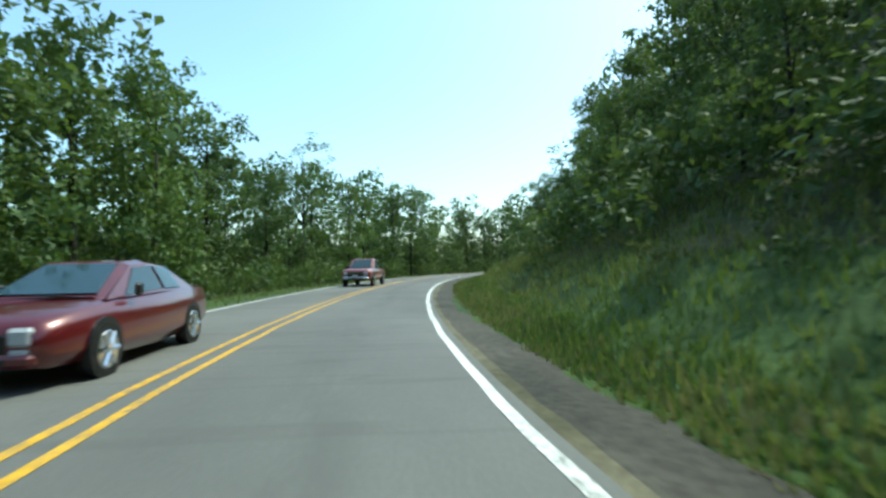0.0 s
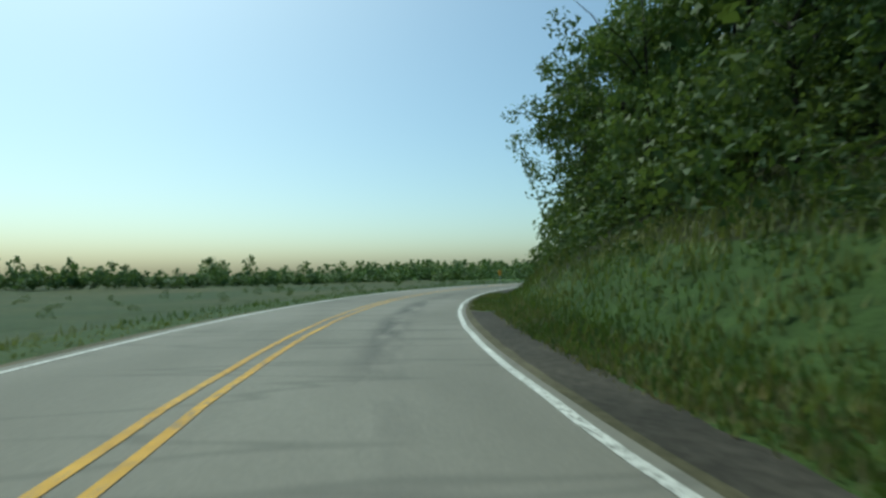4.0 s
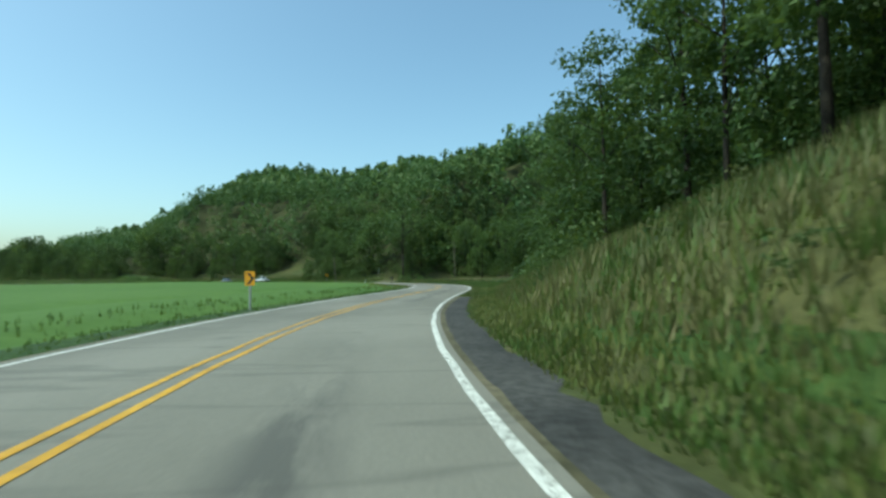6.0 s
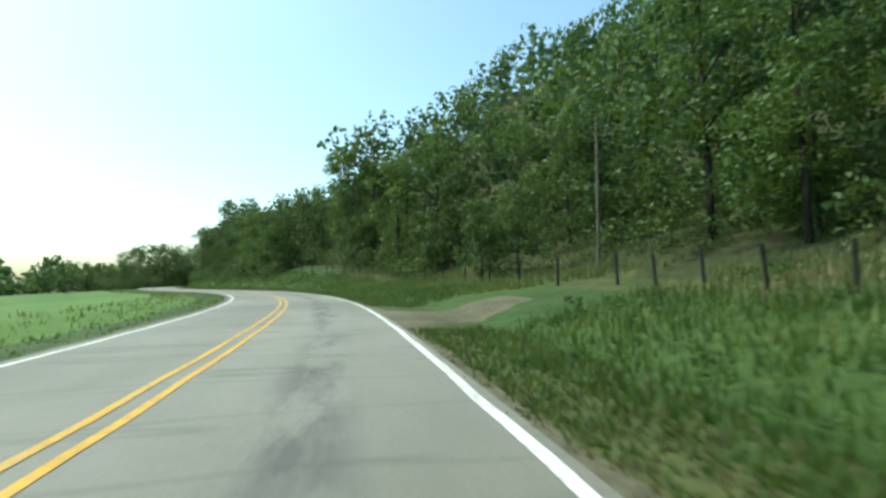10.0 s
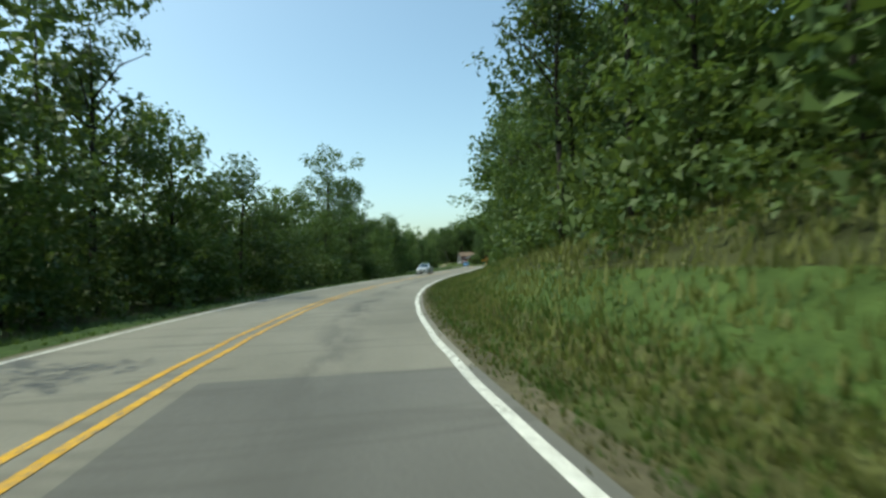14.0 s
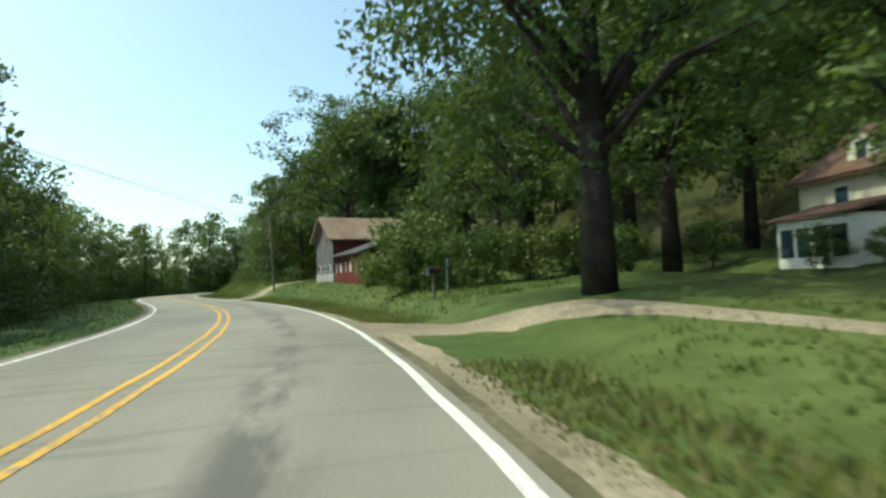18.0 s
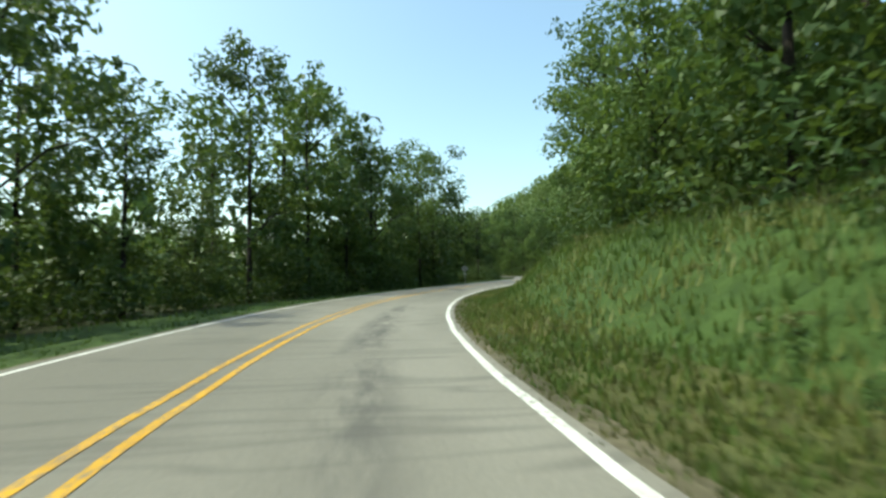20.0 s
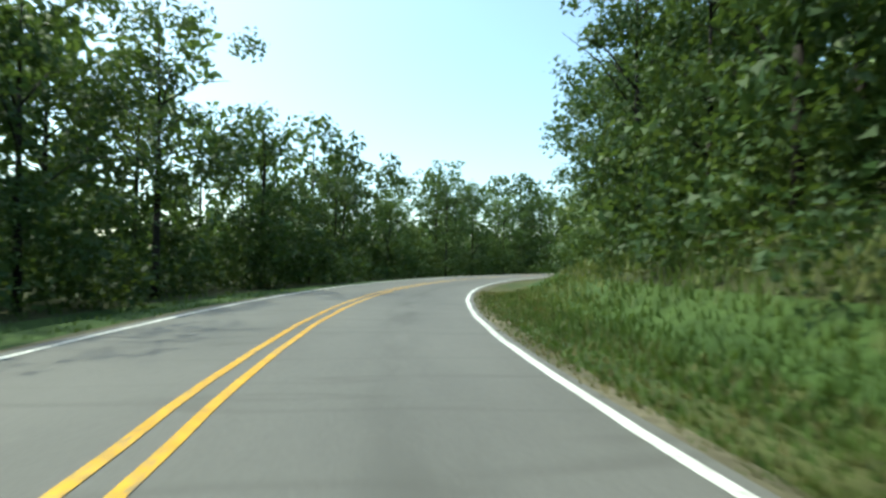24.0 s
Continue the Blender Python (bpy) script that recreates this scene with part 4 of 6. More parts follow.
for s in np.arange(318, 356, 0.9):
    rows.append((s, rng.uniform(9.5, 15), rng.uniform(0.5, 1.0)))
for s in np.arange(1056, 1150, 1.3):
    rows.append((s, rng.uniform(12.5, 21), rng.uniform(0.45, 1.0)))
for s in np.arange(738, 776, 1.2):
    rows.append((s, 11.5 + 5 * rng.random(), rng.uniform(0.5, 1.0)))
for s in np.arange(1092, 1150, 1.0):
    rows.append((s, 20.2 + 4 * rng.random(), rng.uniform(1.2, 2.6)))
for s in np.arange(401, 414, 1.1):
    rows.append((s, rng.uniform(10.4, 12.6), rng.uniform(0.4, 0.75)))
for s in np.arange(400, 436, 1.2):
    rows.append((s, rng.uniform(32.5, 36), rng.uniform(1.0, 2.0)))
for s in np.arange(1034, 1076, 1.5):
    rows.append((s, rng.uniform(9.6, 11.5), rng.uniform(0.5, 0.9)))
for s in np.arange(787, 850, 1.4):
    rows.append((s, -rng.uniform(15, 24), rng.uniform(0.7, 1.4)))
rows = np.array(rows)
x, y = road_xy(rows[:, 0], rows[:, 1])
P = np.column_stack([x, y, land(rows[:, 0], rows[:, 1], x, y) - 0.2, rows[:, 2], rows[:, 2] * rng.uniform(0.8, 1.3, len(rows))])
for q in range(3):
    sel = (rows[:, 0] >= (-1e3, 400, 850)[q]) & (rows[:, 0] < (400, 850, 1e4)[q])
    scatter("undergrowth", *bush_small, P[sel & (rows[:, 2] < 1.15)], ["leaf_shrub"], "low leafy shrubs along the edge of the woods", "undergrowth")
    scatter("undergrowth", *bush_large, P[sel & (rows[:, 2] >= 1.15)], ["leaf_shrub"], "tall leafy shrubs under the roadside trees", "undergrowth")

# broad-leaved weeds and seedlings standing out of the grass of the banks
weed_v, weed_f = leaf_cards(np.column_stack([rng.uniform(-0.4, 0.4, 9), rng.uniform(-0.4, 0.4, 9), rng.uniform(0.1, 0.75, 9)]), np.full(9, 0.24), 8, 0.15, fine=True)
n = 5200
ws, wo = rng.uniform(-20, 1240, n), 5.6 + 13 * rng.random(n) ** 1.2
limit = np.full(n, 30.0)
for side, a, b, o, r in WOODS:
    if side > 0:
        limit[(ws >= a) & (ws < b)] = o + 0.5
ok = (wo < limit) & ~((ws > 868) & (ws < 985)) & (wave(ws * 2.1, wo * 5) > -0.25)
for d, w in ((416, 8), (398, 6), (510, 6), (779, 4), (986, 4)):
    ok &= ~((np.abs(ws - d) < w) & (wo < 22 if d != 398 else wo > 14))
ws, wo = ws[ok], wo[ok]
x, y = road_xy(ws, wo)
size = rng.uniform(0.35, 0.95, len(ws)) * np.clip((wo - 4.6) / 3.5, 0.4, 1)
P = np.column_stack([x, y, land(ws, wo, x, y) - 0.05, size, size * rng.uniform(0.7, 1.2, len(ws))])
pick = rng.random(len(ws))
for mat, lo, hi, label in (("leaf_shrub", 0.0, 0.55, "broad-leaved green weeds in the grass of the bank"), ("leaf_ash", 0.55, 0.8, "pale green seedlings in the grass of the bank"),
                           ("blade_dry", 0.8, 1.0, "browned weeds gone to seed on the bank")):
    scatter("bank_weeds", weed_v, weed_f, P[(pick >= lo) & (pick < hi)], [mat], label, "weeds")


def grass_patch(name, per_m, s0, s1, o0, o1, height, mat, label):
    """Blades of grass in tufts along a stretch of the verge."""
    n = int(per_m * (s1 - s0))
    s, o = rng.uniform(s0, s1, n), o0 + (o1 - o0) * rng.random(n) ** 1.5
    ok = np.ones(n, bool)
    for d, w in ((416, 6.5), (510, 6), (779, 3.5), (918, 4), (961.5, 4)):
        ok &= ~((np.abs(s - d) < w * np.clip(1.3 - (o - 4) / 14, 0.35, 1)) & (o > 0))
    s, o = s[ok], o[ok]
    x, y = road_xy(s, o)
    z = land(s, o, x, y)
    n = len(s)
    m = 3
    a = rng.uniform(0, 6.28, (n, m))
    h = height * rng.uniform(0.45, 1.25, (n, m)) * (0.3 + 0.7 * np.clip((np.abs(o) - 4.6) / 3.0, 0, 1))[:, None]
    w = 0.022 + 0.018 * rng.random((n, m))
    bx, by = x[:, None] + rng.uniform(-.24, .24, (n, m)), y[:, None] + rng.uniform(-.24, .24, (n, m))
    dx, dy = np.cos(a), np.sin(a)
    zz = np.repeat(z[:, None], m, 1)
    lean = h * rng.uniform(0.15, 0.7, (n, m))
    v = np.stack([np.stack([bx - dy * w, by + dx * w, zz - 0.03], -1), np.stack([bx + dy * w, by - dx * w, zz - 0.03], -1),
                  np.stack([bx + dx * lean, by + dy * lean, zz + h], -1)], 2).reshape(-1, 3)
    f = np.arange(len(v)).reshape(-1, 3)
    tagged(new(name, mesh_np(name, v, f, [mat])), label, "grass", kind="stuff")


for s0, s1, right, tall in ((-20, 205, "blade_green", 0.42), (205, 345, "blade_green", 0.4), (345, 470, "blade_green", 0.45), (470, 700, "blade_green", 0.45),
                            (700, 870, "blade_green", 0.4), (870, 960, "blade_green", 0.14), (960, 1240, "blade_green", 0.4)):
    grass_patch("verge_grass", 135 if s0 != 205 else 60, s0, s1, 5.0, 12 if s0 != 205 else 8.5, tall * 0.72, right, "rough green grass on the verge")
    grass_patch("verge_grass", 14, s0, s1, -4.1, -9.5, 0.28, "blade_green", "short green grass on the verge")
# short mown grass up to the asphalt, or to the bare shoulder where there is one
for s0, s1, bare in ((-20, 205, 1.0), (205, 222, 0.0), (222, 318, 1.1), (318, 640, 0.0), (640, 900, 0.0), (900, 934, 0.4), (934, 1078, 0.0), (1078, 1125, 0.95), (1125, 1240, 0.0)):
    grass_patch("mown_grass", 60, s0, s1, 4.05 + bare, 6.5, 0.3, "blade_green", "short mown grass beside the asphalt")
    grass_patch("mown_grass", 40, s0, s1, 3.9 + bare, 6.0, 0.3, "blade_dry", "short browned grass beside the asphalt")
for s0, s1, o0, o1 in ((212, 345, 6.4, 20), (385, 412, 9, 20), (422, 470, 8.5, 14), (475, 560, 11, 22), (640, 700, 8.5, 14), (846, 884, 7.5, 16), (1036, 1075, 8, 15), (1085, 1148, 11.5, 21)):
    grass_patch("dry_grass", 95 if s0 < 350 else 80 if s0 in (385, 1085) else 30, s0, s1, o0, o1, 0.5, "blade_dry", "tall dry grass and weeds on the bank")
    grass_patch("weeds", 24, s0, s1, o0, o1, 0.55, "blade_green", "tall green weeds on the bank")

# ---- things ----
def loft(bm, rings, cap=True):
    """A skin over closed rings of points."""
    vs = [[bm.verts.new(p) for p in r] for r in rings]
    n = len(rings[0])
    for a, b in zip(vs, vs[1:]):
        for i in range(n):
            bm.faces.new((a[i], a[(i + 1) % n], b[(i + 1) % n], b[i]))
    if cap:
        bm.faces.new(vs[0][::-1])
        bm.faces.new(vs[-1])
    bmesh.ops.recalc_face_normals(bm, faces=bm.faces)


def car(m, name, label, colour, length, width, stations, cabin, wheel_r, axles, box_bed=False):
    """A car whose front points along +y. stations: y, underside, bonnet height, half width; cabin: y, base, top, half widths."""
    root = empty(name, m)
    tagged(root, label, "car" if name != "pickup_truck" else "truck", "oncoming vehicles")
    bm = bmesh.new()
    rings = []
    for y, z0, z1, w in stations:
        rings.append([(-w * 0.9, y, z0), (w * 0.9, y, z0), (w, y, z0 + 0.16), (w, y, z0 + (z1 - z0) * 0.66), (w * 0.93, y, z1 - 0.05), (w * 0.78, y, z1),
                      (-w * 0.78, y, z1), (-w * 0.93, y, z1 - 0.05), (-w, y, z0 + (z1 - z0) * 0.66), (-w, y, z0 + 0.16)])
    loft(bm, rings)
    body = part("body", bm, colour, root)
    body.data.shade_smooth()
    bm = bmesh.new()
    rings = [[(-wb, y, zb), (wb, y, zb), (wt, y2, zt - 0.05), (wt * 0.8, y2, zt), (-wt * 0.8, y2, zt), (-wt, y2, zt - 0.05)] for y, y2, zb, zt, wb, wt in cabin]
    loft(bm, rings)
    part("cabin", bm, colour, root)
    # windscreen, rear window and side windows, set 3 mm proud
    (ya, yb, zb, zt, wb, wt), (yc, yd, zb2, zt2, wb2, wt2) = cabin[0], cabin[-1]
    (yf, yg, _, ztf, wbf, wtf), (yr, yq, _, ztr, wbr, wtr) = cabin[1], cabin[-2]

    def quad(name, pts, mat, parent, off):
        bm = bmesh.new()
        n = (Vector(pts[1]) - Vector(pts[0])).cross(Vector(pts[2]) - Vector(pts[0])).normalized()
        if n.dot(Vector(off)) < 0:
            n = -n
        a = [bm.verts.new(Vector(p) + n * 0.022) for p in pts]
        b = [bm.verts.new(Vector(p) - n * 0.01) for p in pts]
        bm.faces.new(a), bm.faces.new(b[::-1])
        for i in range(4):
            bm.faces.new((a[i], b[i], b[(i + 1) % 4], a[(i + 1) % 4]))
        bmesh.ops.recalc_face_normals(bm, faces=bm.faces)
        return part(name, bm, mat, parent)

    def between(p, q, u):
        return tuple(a + (b - a) * u for a, b in zip(p, q))

    c = cabin
    f0, f1 = c[-1], c[-2]
    lo = [(-f0[5], f0[1], f0[3]), (f0[5], f0[1], f0[3])]
    hi = [(-f1[5] * 0.9, f1[1], f1[3] - 0.01), (f1[5] * 0.9, f1[1], f1[3] - 0.01)]
    quad("windscreen", [between(between(lo[0], lo[1], .06), between(hi[0], hi[1], .06), .06), between(between(lo[0], lo[1], .94), between(hi[0], hi[1], .94), .06),
                        between(between(lo[0], lo[1], .93), between(hi[0], hi[1], .93), .93), between(between(lo[0], lo[1], .07), between(hi[0], hi[1], .07), .93)], "pane", root, (0, 1, 0.5))
    r0, r1 = c[0], c[1]
    lo = [(-r0[5], r0[1], r0[3]), (r0[5], r0[1], r0[3])]
    hi = [(-r1[5] * 0.9, r1[1], r1[3] - 0.01), (r1[5] * 0.9, r1[1], r1[3] - 0.01)]
    quad("rear_window", [between(lo[0], hi[0], .1), between(lo[1], hi[1], .1), between(lo[1], hi[1], .9), between(lo[0], hi[0], .9)], "pane", root, (0, -1, 0.5))
    for sx in (-1, 1):
        def at(y, u):
            # a place on the side of the cabin at y, u of the way up
            ys = [k[0] for k in c]
            zb_, zt_ = np.interp(y, ys, [k[2] for k in c]), np.interp(y, [k[1] for k in c], [k[3] for k in c]) - 0.05
            wb_, wt_ = np.interp(y, ys, [k[4] for k in c]), np.interp(y, [k[1] for k in c], [k[5] for k in c])
            return (sx * (wb_ + (wt_ - wb_) * u), y, zb_ + (zt_ - zb_) * u)
        mid = (c[1][1] + c[-2][1]) / 2
        for y0, y1 in ((c[1][1] - 0.12, mid - 0.06), (mid + 0.06, c[-2][1] + 0.1)):
            front = 0.5 * (c[-1][0] - c[-2][1]) if y1 > mid else 0.0
            quad("side_window", [at(y0, 0.1), at(y1 + front, 0.1), at(min(y1, c[-2][1]), 0.9), at(max(y0, c[1][1]), 0.9)], "pane", root, (sx, 0, 0))
        mir = part("mirror", one(box, sx * 0.98 * width / 2 - 0.1, sx * 0.98 * width / 2 + 0.12 * sx + 0.1, c[-1][0] - 0.62, c[-1][0] - 0.46, c[-1][2] + 0.02, c[-1][2] + 0.2, 0.03), "black_trim", root)
        yfront, zf0, zf1, wf = stations[-1]
        z = (stations[-2][1] * 0.35 + stations[-2][2] * 0.65)
        lampx = sx * wf * 0.74
        part("headlight", one(box, lampx - 0.13, lampx + 0.13, yfront - 0.2, yfront + 0.03, z - 0.1, z + 0.11, 0.04), "lamp_glass", root)
        part("fog_lamp", one(box, lampx - 0.1, lampx + 0.1, yfront - 0.1, yfront + 0.02, zf0 + 0.1, zf0 + 0.18, 0.02), "lamp_glass", root)
        yb_, zr0, zr1, wr = stations[0]
        part("tail_light", one(box, sx * wr * 0.8 - 0.12, sx * wr * 0.8 + 0.12, yb_ - 0.02, yb_ + 0.15, zr1 - 0.32, zr1 - 0.12, 0.02), "gate_red", root)
        for y in axles:
            w = width / 2
            bm = bmesh.new()
            tube(bm, (sx * (w - 0.2), y, wheel_r), (sx * (w + 0.012), y, wheel_r), wheel_r, None, 24)
            tyre = part("wheel", bm, "tyre", root)
            bm = bmesh.new()
            tube(bm, (sx * (w + 0.005), y, wheel_r), (sx * (w + 0.022), y, wheel_r), wheel_r * 0.74, wheel_r * 0.68, 20)
            for k in range(6):
                a = k * math.pi / 3
                tube(bm, (sx * (w + 0.03), y, wheel_r), (sx * (w + 0.026), y + math.cos(a) * wheel_r * 0.68, wheel_r + math.sin(a) * wheel_r * 0.68), 0.035, 0.03, 5)
            part("rim", bm, "chrome", tyre, "polished alloy rim")
            bm = bmesh.new()
            tube(bm, (sx * (w - 0.1), y, wheel_r + 0.02), (sx * (w + 0.004), y, wheel_r + 0.02), wheel_r * 1.17, None, 24)
            part("wheel_arch", bm, "black_trim", root)
    yfront, zf0, zf1, wf = stations[-1]
    bm = bmesh.new()
    zg0, zg1 = zf0 + 0.12, zf1 - 0.03
    box(bm, -wf * 0.56, wf * 0.56, yfront - 0.05, yfront + 0.02, zg0, zg1, 0.02)
    g = part("grille", bm, "black_trim", root)
    for k in range(4):
        z = zg0 + (zg1 - zg0) * (k + 0.8) / 4.4
        part("grille_bar", one(box, -wf * 0.47, wf * 0.47, yfront + 0.012, yfront + 0.035, z - 0.012, z + 0.012), "chrome", g, "chrome grille bar")
    part("bumper", one(box, -wf * 0.97, wf * 0.97, yfront - 0.12, yfront + 0.06, zf0 - 0.02, zf0 + 0.14, 0.05), "chrome" if name == "pickup_truck" else colour, root)
    part("air_intake", one(box, -wf * 0.6, wf * 0.6, yfront + 0.03, yfront + 0.068, zf0 + 0.01, zf0 + 0.09, 0.01), "black_trim", root)
    pl = part("number_plate", one(box, -0.16, 0.16, yfront + 0.05, yfront + 0.075, zf0 + 0.1, zf0 + 0.25, 0.005), "white_plastic", root)
    part("plate_bar", one(box, -0.11, 0.11, yfront + 0.07, yfront + 0.079, zf0 + 0.15, zf0 + 0.2), "dark_bar", pl)
    part("wiper", one(tube, (-0.5, c[-1][0] - 0.02, c[-1][2] + 0.03), (0.12, c[-1][0] - 0.06, c[-1][2] + 0.07), 0.012, None, 5), "black_trim", root)
    if box_bed:
        y0, y1 = stations[0][0] + 0.08, c[0][0] - 0.1
        z = stations[0][2]
        part("cargo_bed", one(box, -width * 0.4, width * 0.4, y0, y1, z - 0.3, z + 0.004), "black_trim", root)
    return root


SEDAN = dict(length=4.85, width=1.82,
             stations=[(-2.42, 0.36, 0.86, 0.74), (-2.25, 0.28, 1.0, 0.85), (-1.4, 0.22, 1.02, 0.91), (0.0, 0.2, 0.98, 0.92), (1.1, 0.22, 0.95, 0.91), (1.9, 0.24, 0.86, 0.87), (2.28, 0.26, 0.78, 0.8), (2.42, 0.3, 0.68, 0.7)],
             cabin=[(-1.95, -1.9, 0.95, 1.0, 0.7, 0.68), (-1.75, -0.95, 0.96, 1.40, 0.8, 0.6), (-0.2, -0.2, 0.96, 1.46, 0.86, 0.62), (0.75, 0.25, 0.94, 1.42, 0.85, 0.61), (1.25, 1.2, 0.93, 0.97, 0.8, 0.72)],
             wheel_r=0.33, axles=(-1.42, 1.45))
VAN = dict(length=4.8, width=1.92,
           stations=[(-2.4, 0.4, 1.0, 0.86), (-2.3, 0.28, 1.08, 0.94), (-1.0, 0.24, 1.08, 0.96), (1.0, 0.24, 1.06, 0.96), (1.75, 0.24, 0.98, 0.93), (2.2, 0.26, 0.86, 0.86), (2.4, 0.32, 0.72, 0.74)],
           cabin=[(-2.36, -2.34, 1.02, 1.1, 0.85, 0.8), (-2.3, -2.0, 1.02, 1.72, 0.9, 0.7), (-0.5, -0.5, 1.02, 1.78, 0.93, 0.74), (0.9, 0.45, 1.02, 1.74, 0.92, 0.72), (1.75, 1.7, 0.98, 1.03, 0.84, 0.76)],
           wheel_r=0.34, axles=(-1.45, 1.5))
PICKUP = dict(length=5.6, width=2.0,
              stations=[(-2.8, 0.55, 1.14, 0.93), (-2.7, 0.45, 1.16, 0.98), (-0.6, 0.42, 1.16, 1.0), (0.8, 0.42, 1.16, 1.0), (1.7, 0.42, 1.18, 0.99), (2.5, 0.44, 1.14, 0.96), (2.75, 0.46, 1.06, 0.92), (2.8, 0.5, 0.98, 0.88)],
              cabin=[(-0.9, -0.88, 1.12, 1.2, 0.9, 0.86), (-0.82, -0.72, 1.12, 1.78, 0.92, 0.76), (0.1, 0.1, 1.12, 1.84, 0.94, 0.78), (0.75, 0.42, 1.12, 1.8, 0.93, 0.76), (1.25, 1.2, 1.12, 1.18, 0.88, 0.8)],
              wheel_r=0.4, axles=(-1.75, 1.75))
car(pose(*[float(v) for v in road_xy(8.6, -1.75)], 0.015, 0, 0, math.degrees(heading(8.6)) + 180), "sedan_car", "glossy dark red sedan on the road with chrome wheels", "paint_red", **SEDAN)


def on_road(s, off, turn=180.0):
    x, y = road_xy(s, off)
    return pose(float(x), float(y), 0.014, 0, 0, math.degrees(heading(s)) + turn)


car(on_road(37, -1.5), "pickup_truck", "dull red pickup truck on the far lane", "paint_rust", box_bed=True, **PICKUP)
car(on_road(463.6, -1.35), "pickup_truck", "white pickup truck on the road beside the field", "paint_white", box_bed=True, **PICKUP)
car(on_road(487.5, -1.5), "sedan_car", "dark grey car following on the road", "paint_dark", **SEDAN)
car(on_road(773, -1.75), "sedan_car", "silver-blue sedan on the straight road", "paint_silver", **SEDAN)
car(on_road(906.6, -1.75), "minivan_car", "light blue minivan on the road near the house", "paint_blue", **VAN)


def diamond(bm, r, y0, y1, cz, n=4, corner=0.09):
    """A square plate on its corner, with rounded corners."""
    pts = []
    for k in range(4):
        a = math.pi / 2 * k
        tip = Vector((math.cos(a), math.sin(a)))
        side = Vector((-tip.y, tip.x))
        for u in (-corner, 0, corner):
            p = tip * (1 - corner * (1.0 if u else 0.55)) + side * u
            pts.append((p.x * r, cz + p.y * r))
    prism(bm, pts, y0, y1, "y")


def ribbon(bm, pts, w, y0, y1):
    """A bent bar of even width in the plane of a sign."""
    for a, b in zip(pts, pts[1:]):
        a, b = Vector(a), Vector(b)
        d = (b - a).normalized()
        n = Vector((-d.y, d.x)) * w / 2
        e = d * w * 0.2
        prism(bm, [tuple(a - e + n), tuple(b + e + n), tuple(b + e - n), tuple(a - e - n)], y0, y1, "y")


def text_mesh(txt, size, parent, x, y, z, mat):
    cu = bpy.data.curves.new("figures", "FONT")
    cu.body, cu.size, cu.align_x, cu.extrude = txt, size, "CENTER", 0.004
    me = None
    ob = new("figures", cu)
    bpy.context.view_layer.update()
    me = bpy.data.meshes.new_from_object(ob.evaluated_get(bpy.context.evaluated_depsgraph_get()))
    bpy.data.objects.remove(ob)
    me.materials.clear()
    me.materials.append(MATS[mat])
    t = new("figures", me)
    t.parent = parent
    t.matrix_basis = pose(x, y, z, 90, 0, 0)
    return t


def post_part(root, h, w=0.035, mat="galvanised", sink=0.9):
    part("post", one(box, -w, w, -0.02, 0.03, -sink, h), mat, root)


def warning_sign(s, off, turn, r, cz, kind, plaque="", label="", mat="sign_yellow", sink=0.9):
    """A diamond warning sign on a steel post; it faces back along the road."""
    root = empty("warning_sign", spot(s, off, turn))
    tagged(root, label, "road sign")
    post_part(root, cz + r * 0.9, sink=sink)
    plate = part("sign_plate", one(diamond, r, -0.035, -0.025, cz), mat, root)
    if kind:
        part("sign_border", one(diamond, r * 0.94, -0.0375, -0.0352, cz), "sign_black", plate)
        part("sign_face", one(diamond, r * 0.90, -0.041, -0.0376, cz), mat, plate)
        bm = bmesh.new()
        k = r
        if kind == "winding":
            ribbon(bm, [(0.05 * k, cz - 0.58 * k), (0.02 * k, cz - 0.4 * k), (0.16 * k, cz - 0.2 * k), (0.12 * k, cz - 0.02 * k), (-0.1 * k, cz + 0.12 * k), (-0.06 * k, cz + 0.3 * k), (-0.06 * k, cz + 0.38 * k)], 0.15 * k, -0.044, -0.0405)
            prism(bm, [(-0.3 * k, cz + 0.36 * k), (0.16 * k, cz + 0.36 * k), (-0.07 * k, cz + 0.68 * k)], -0.044, -0.0405, "y")
        else:
            d = 1 if kind == "right" else -1
            ribbon(bm, [(-0.12 * d * k, cz - 0.5 * k), (-0.12 * d * k, cz), (0.0, cz + 0.16 * k), (0.16 * d * k, cz + 0.2 * k)], 0.15 * k, -0.044, -0.0405)
            prism(bm, [(0.14 * d * k, cz + 0.42 * k), (0.14 * d * k, cz - 0.02 * k), (0.46 * d * k, cz + 0.2 * k)], -0.044, -0.0405, "y")
        part("arrow", bm, "sign_black", plate)
    if plaque is not None:
        z1 = cz - r - 0.04
        h = r * 0.68
        pq = part("plaque", one(box, -h / 2, h / 2, -0.035, -0.025, z1 - h, z1, 0.003), mat, root)
        if plaque:
            text_mesh(plaque, h * 0.62, pq, 0, -0.036, z1 - h * 0.62, "sign_black")
            part("plaque_bar", one(box, -h * 0.3, h * 0.3, -0.038, -0.034, z1 - h * 0.9, z1 - h * 0.78), "sign_black", pq)
    return root


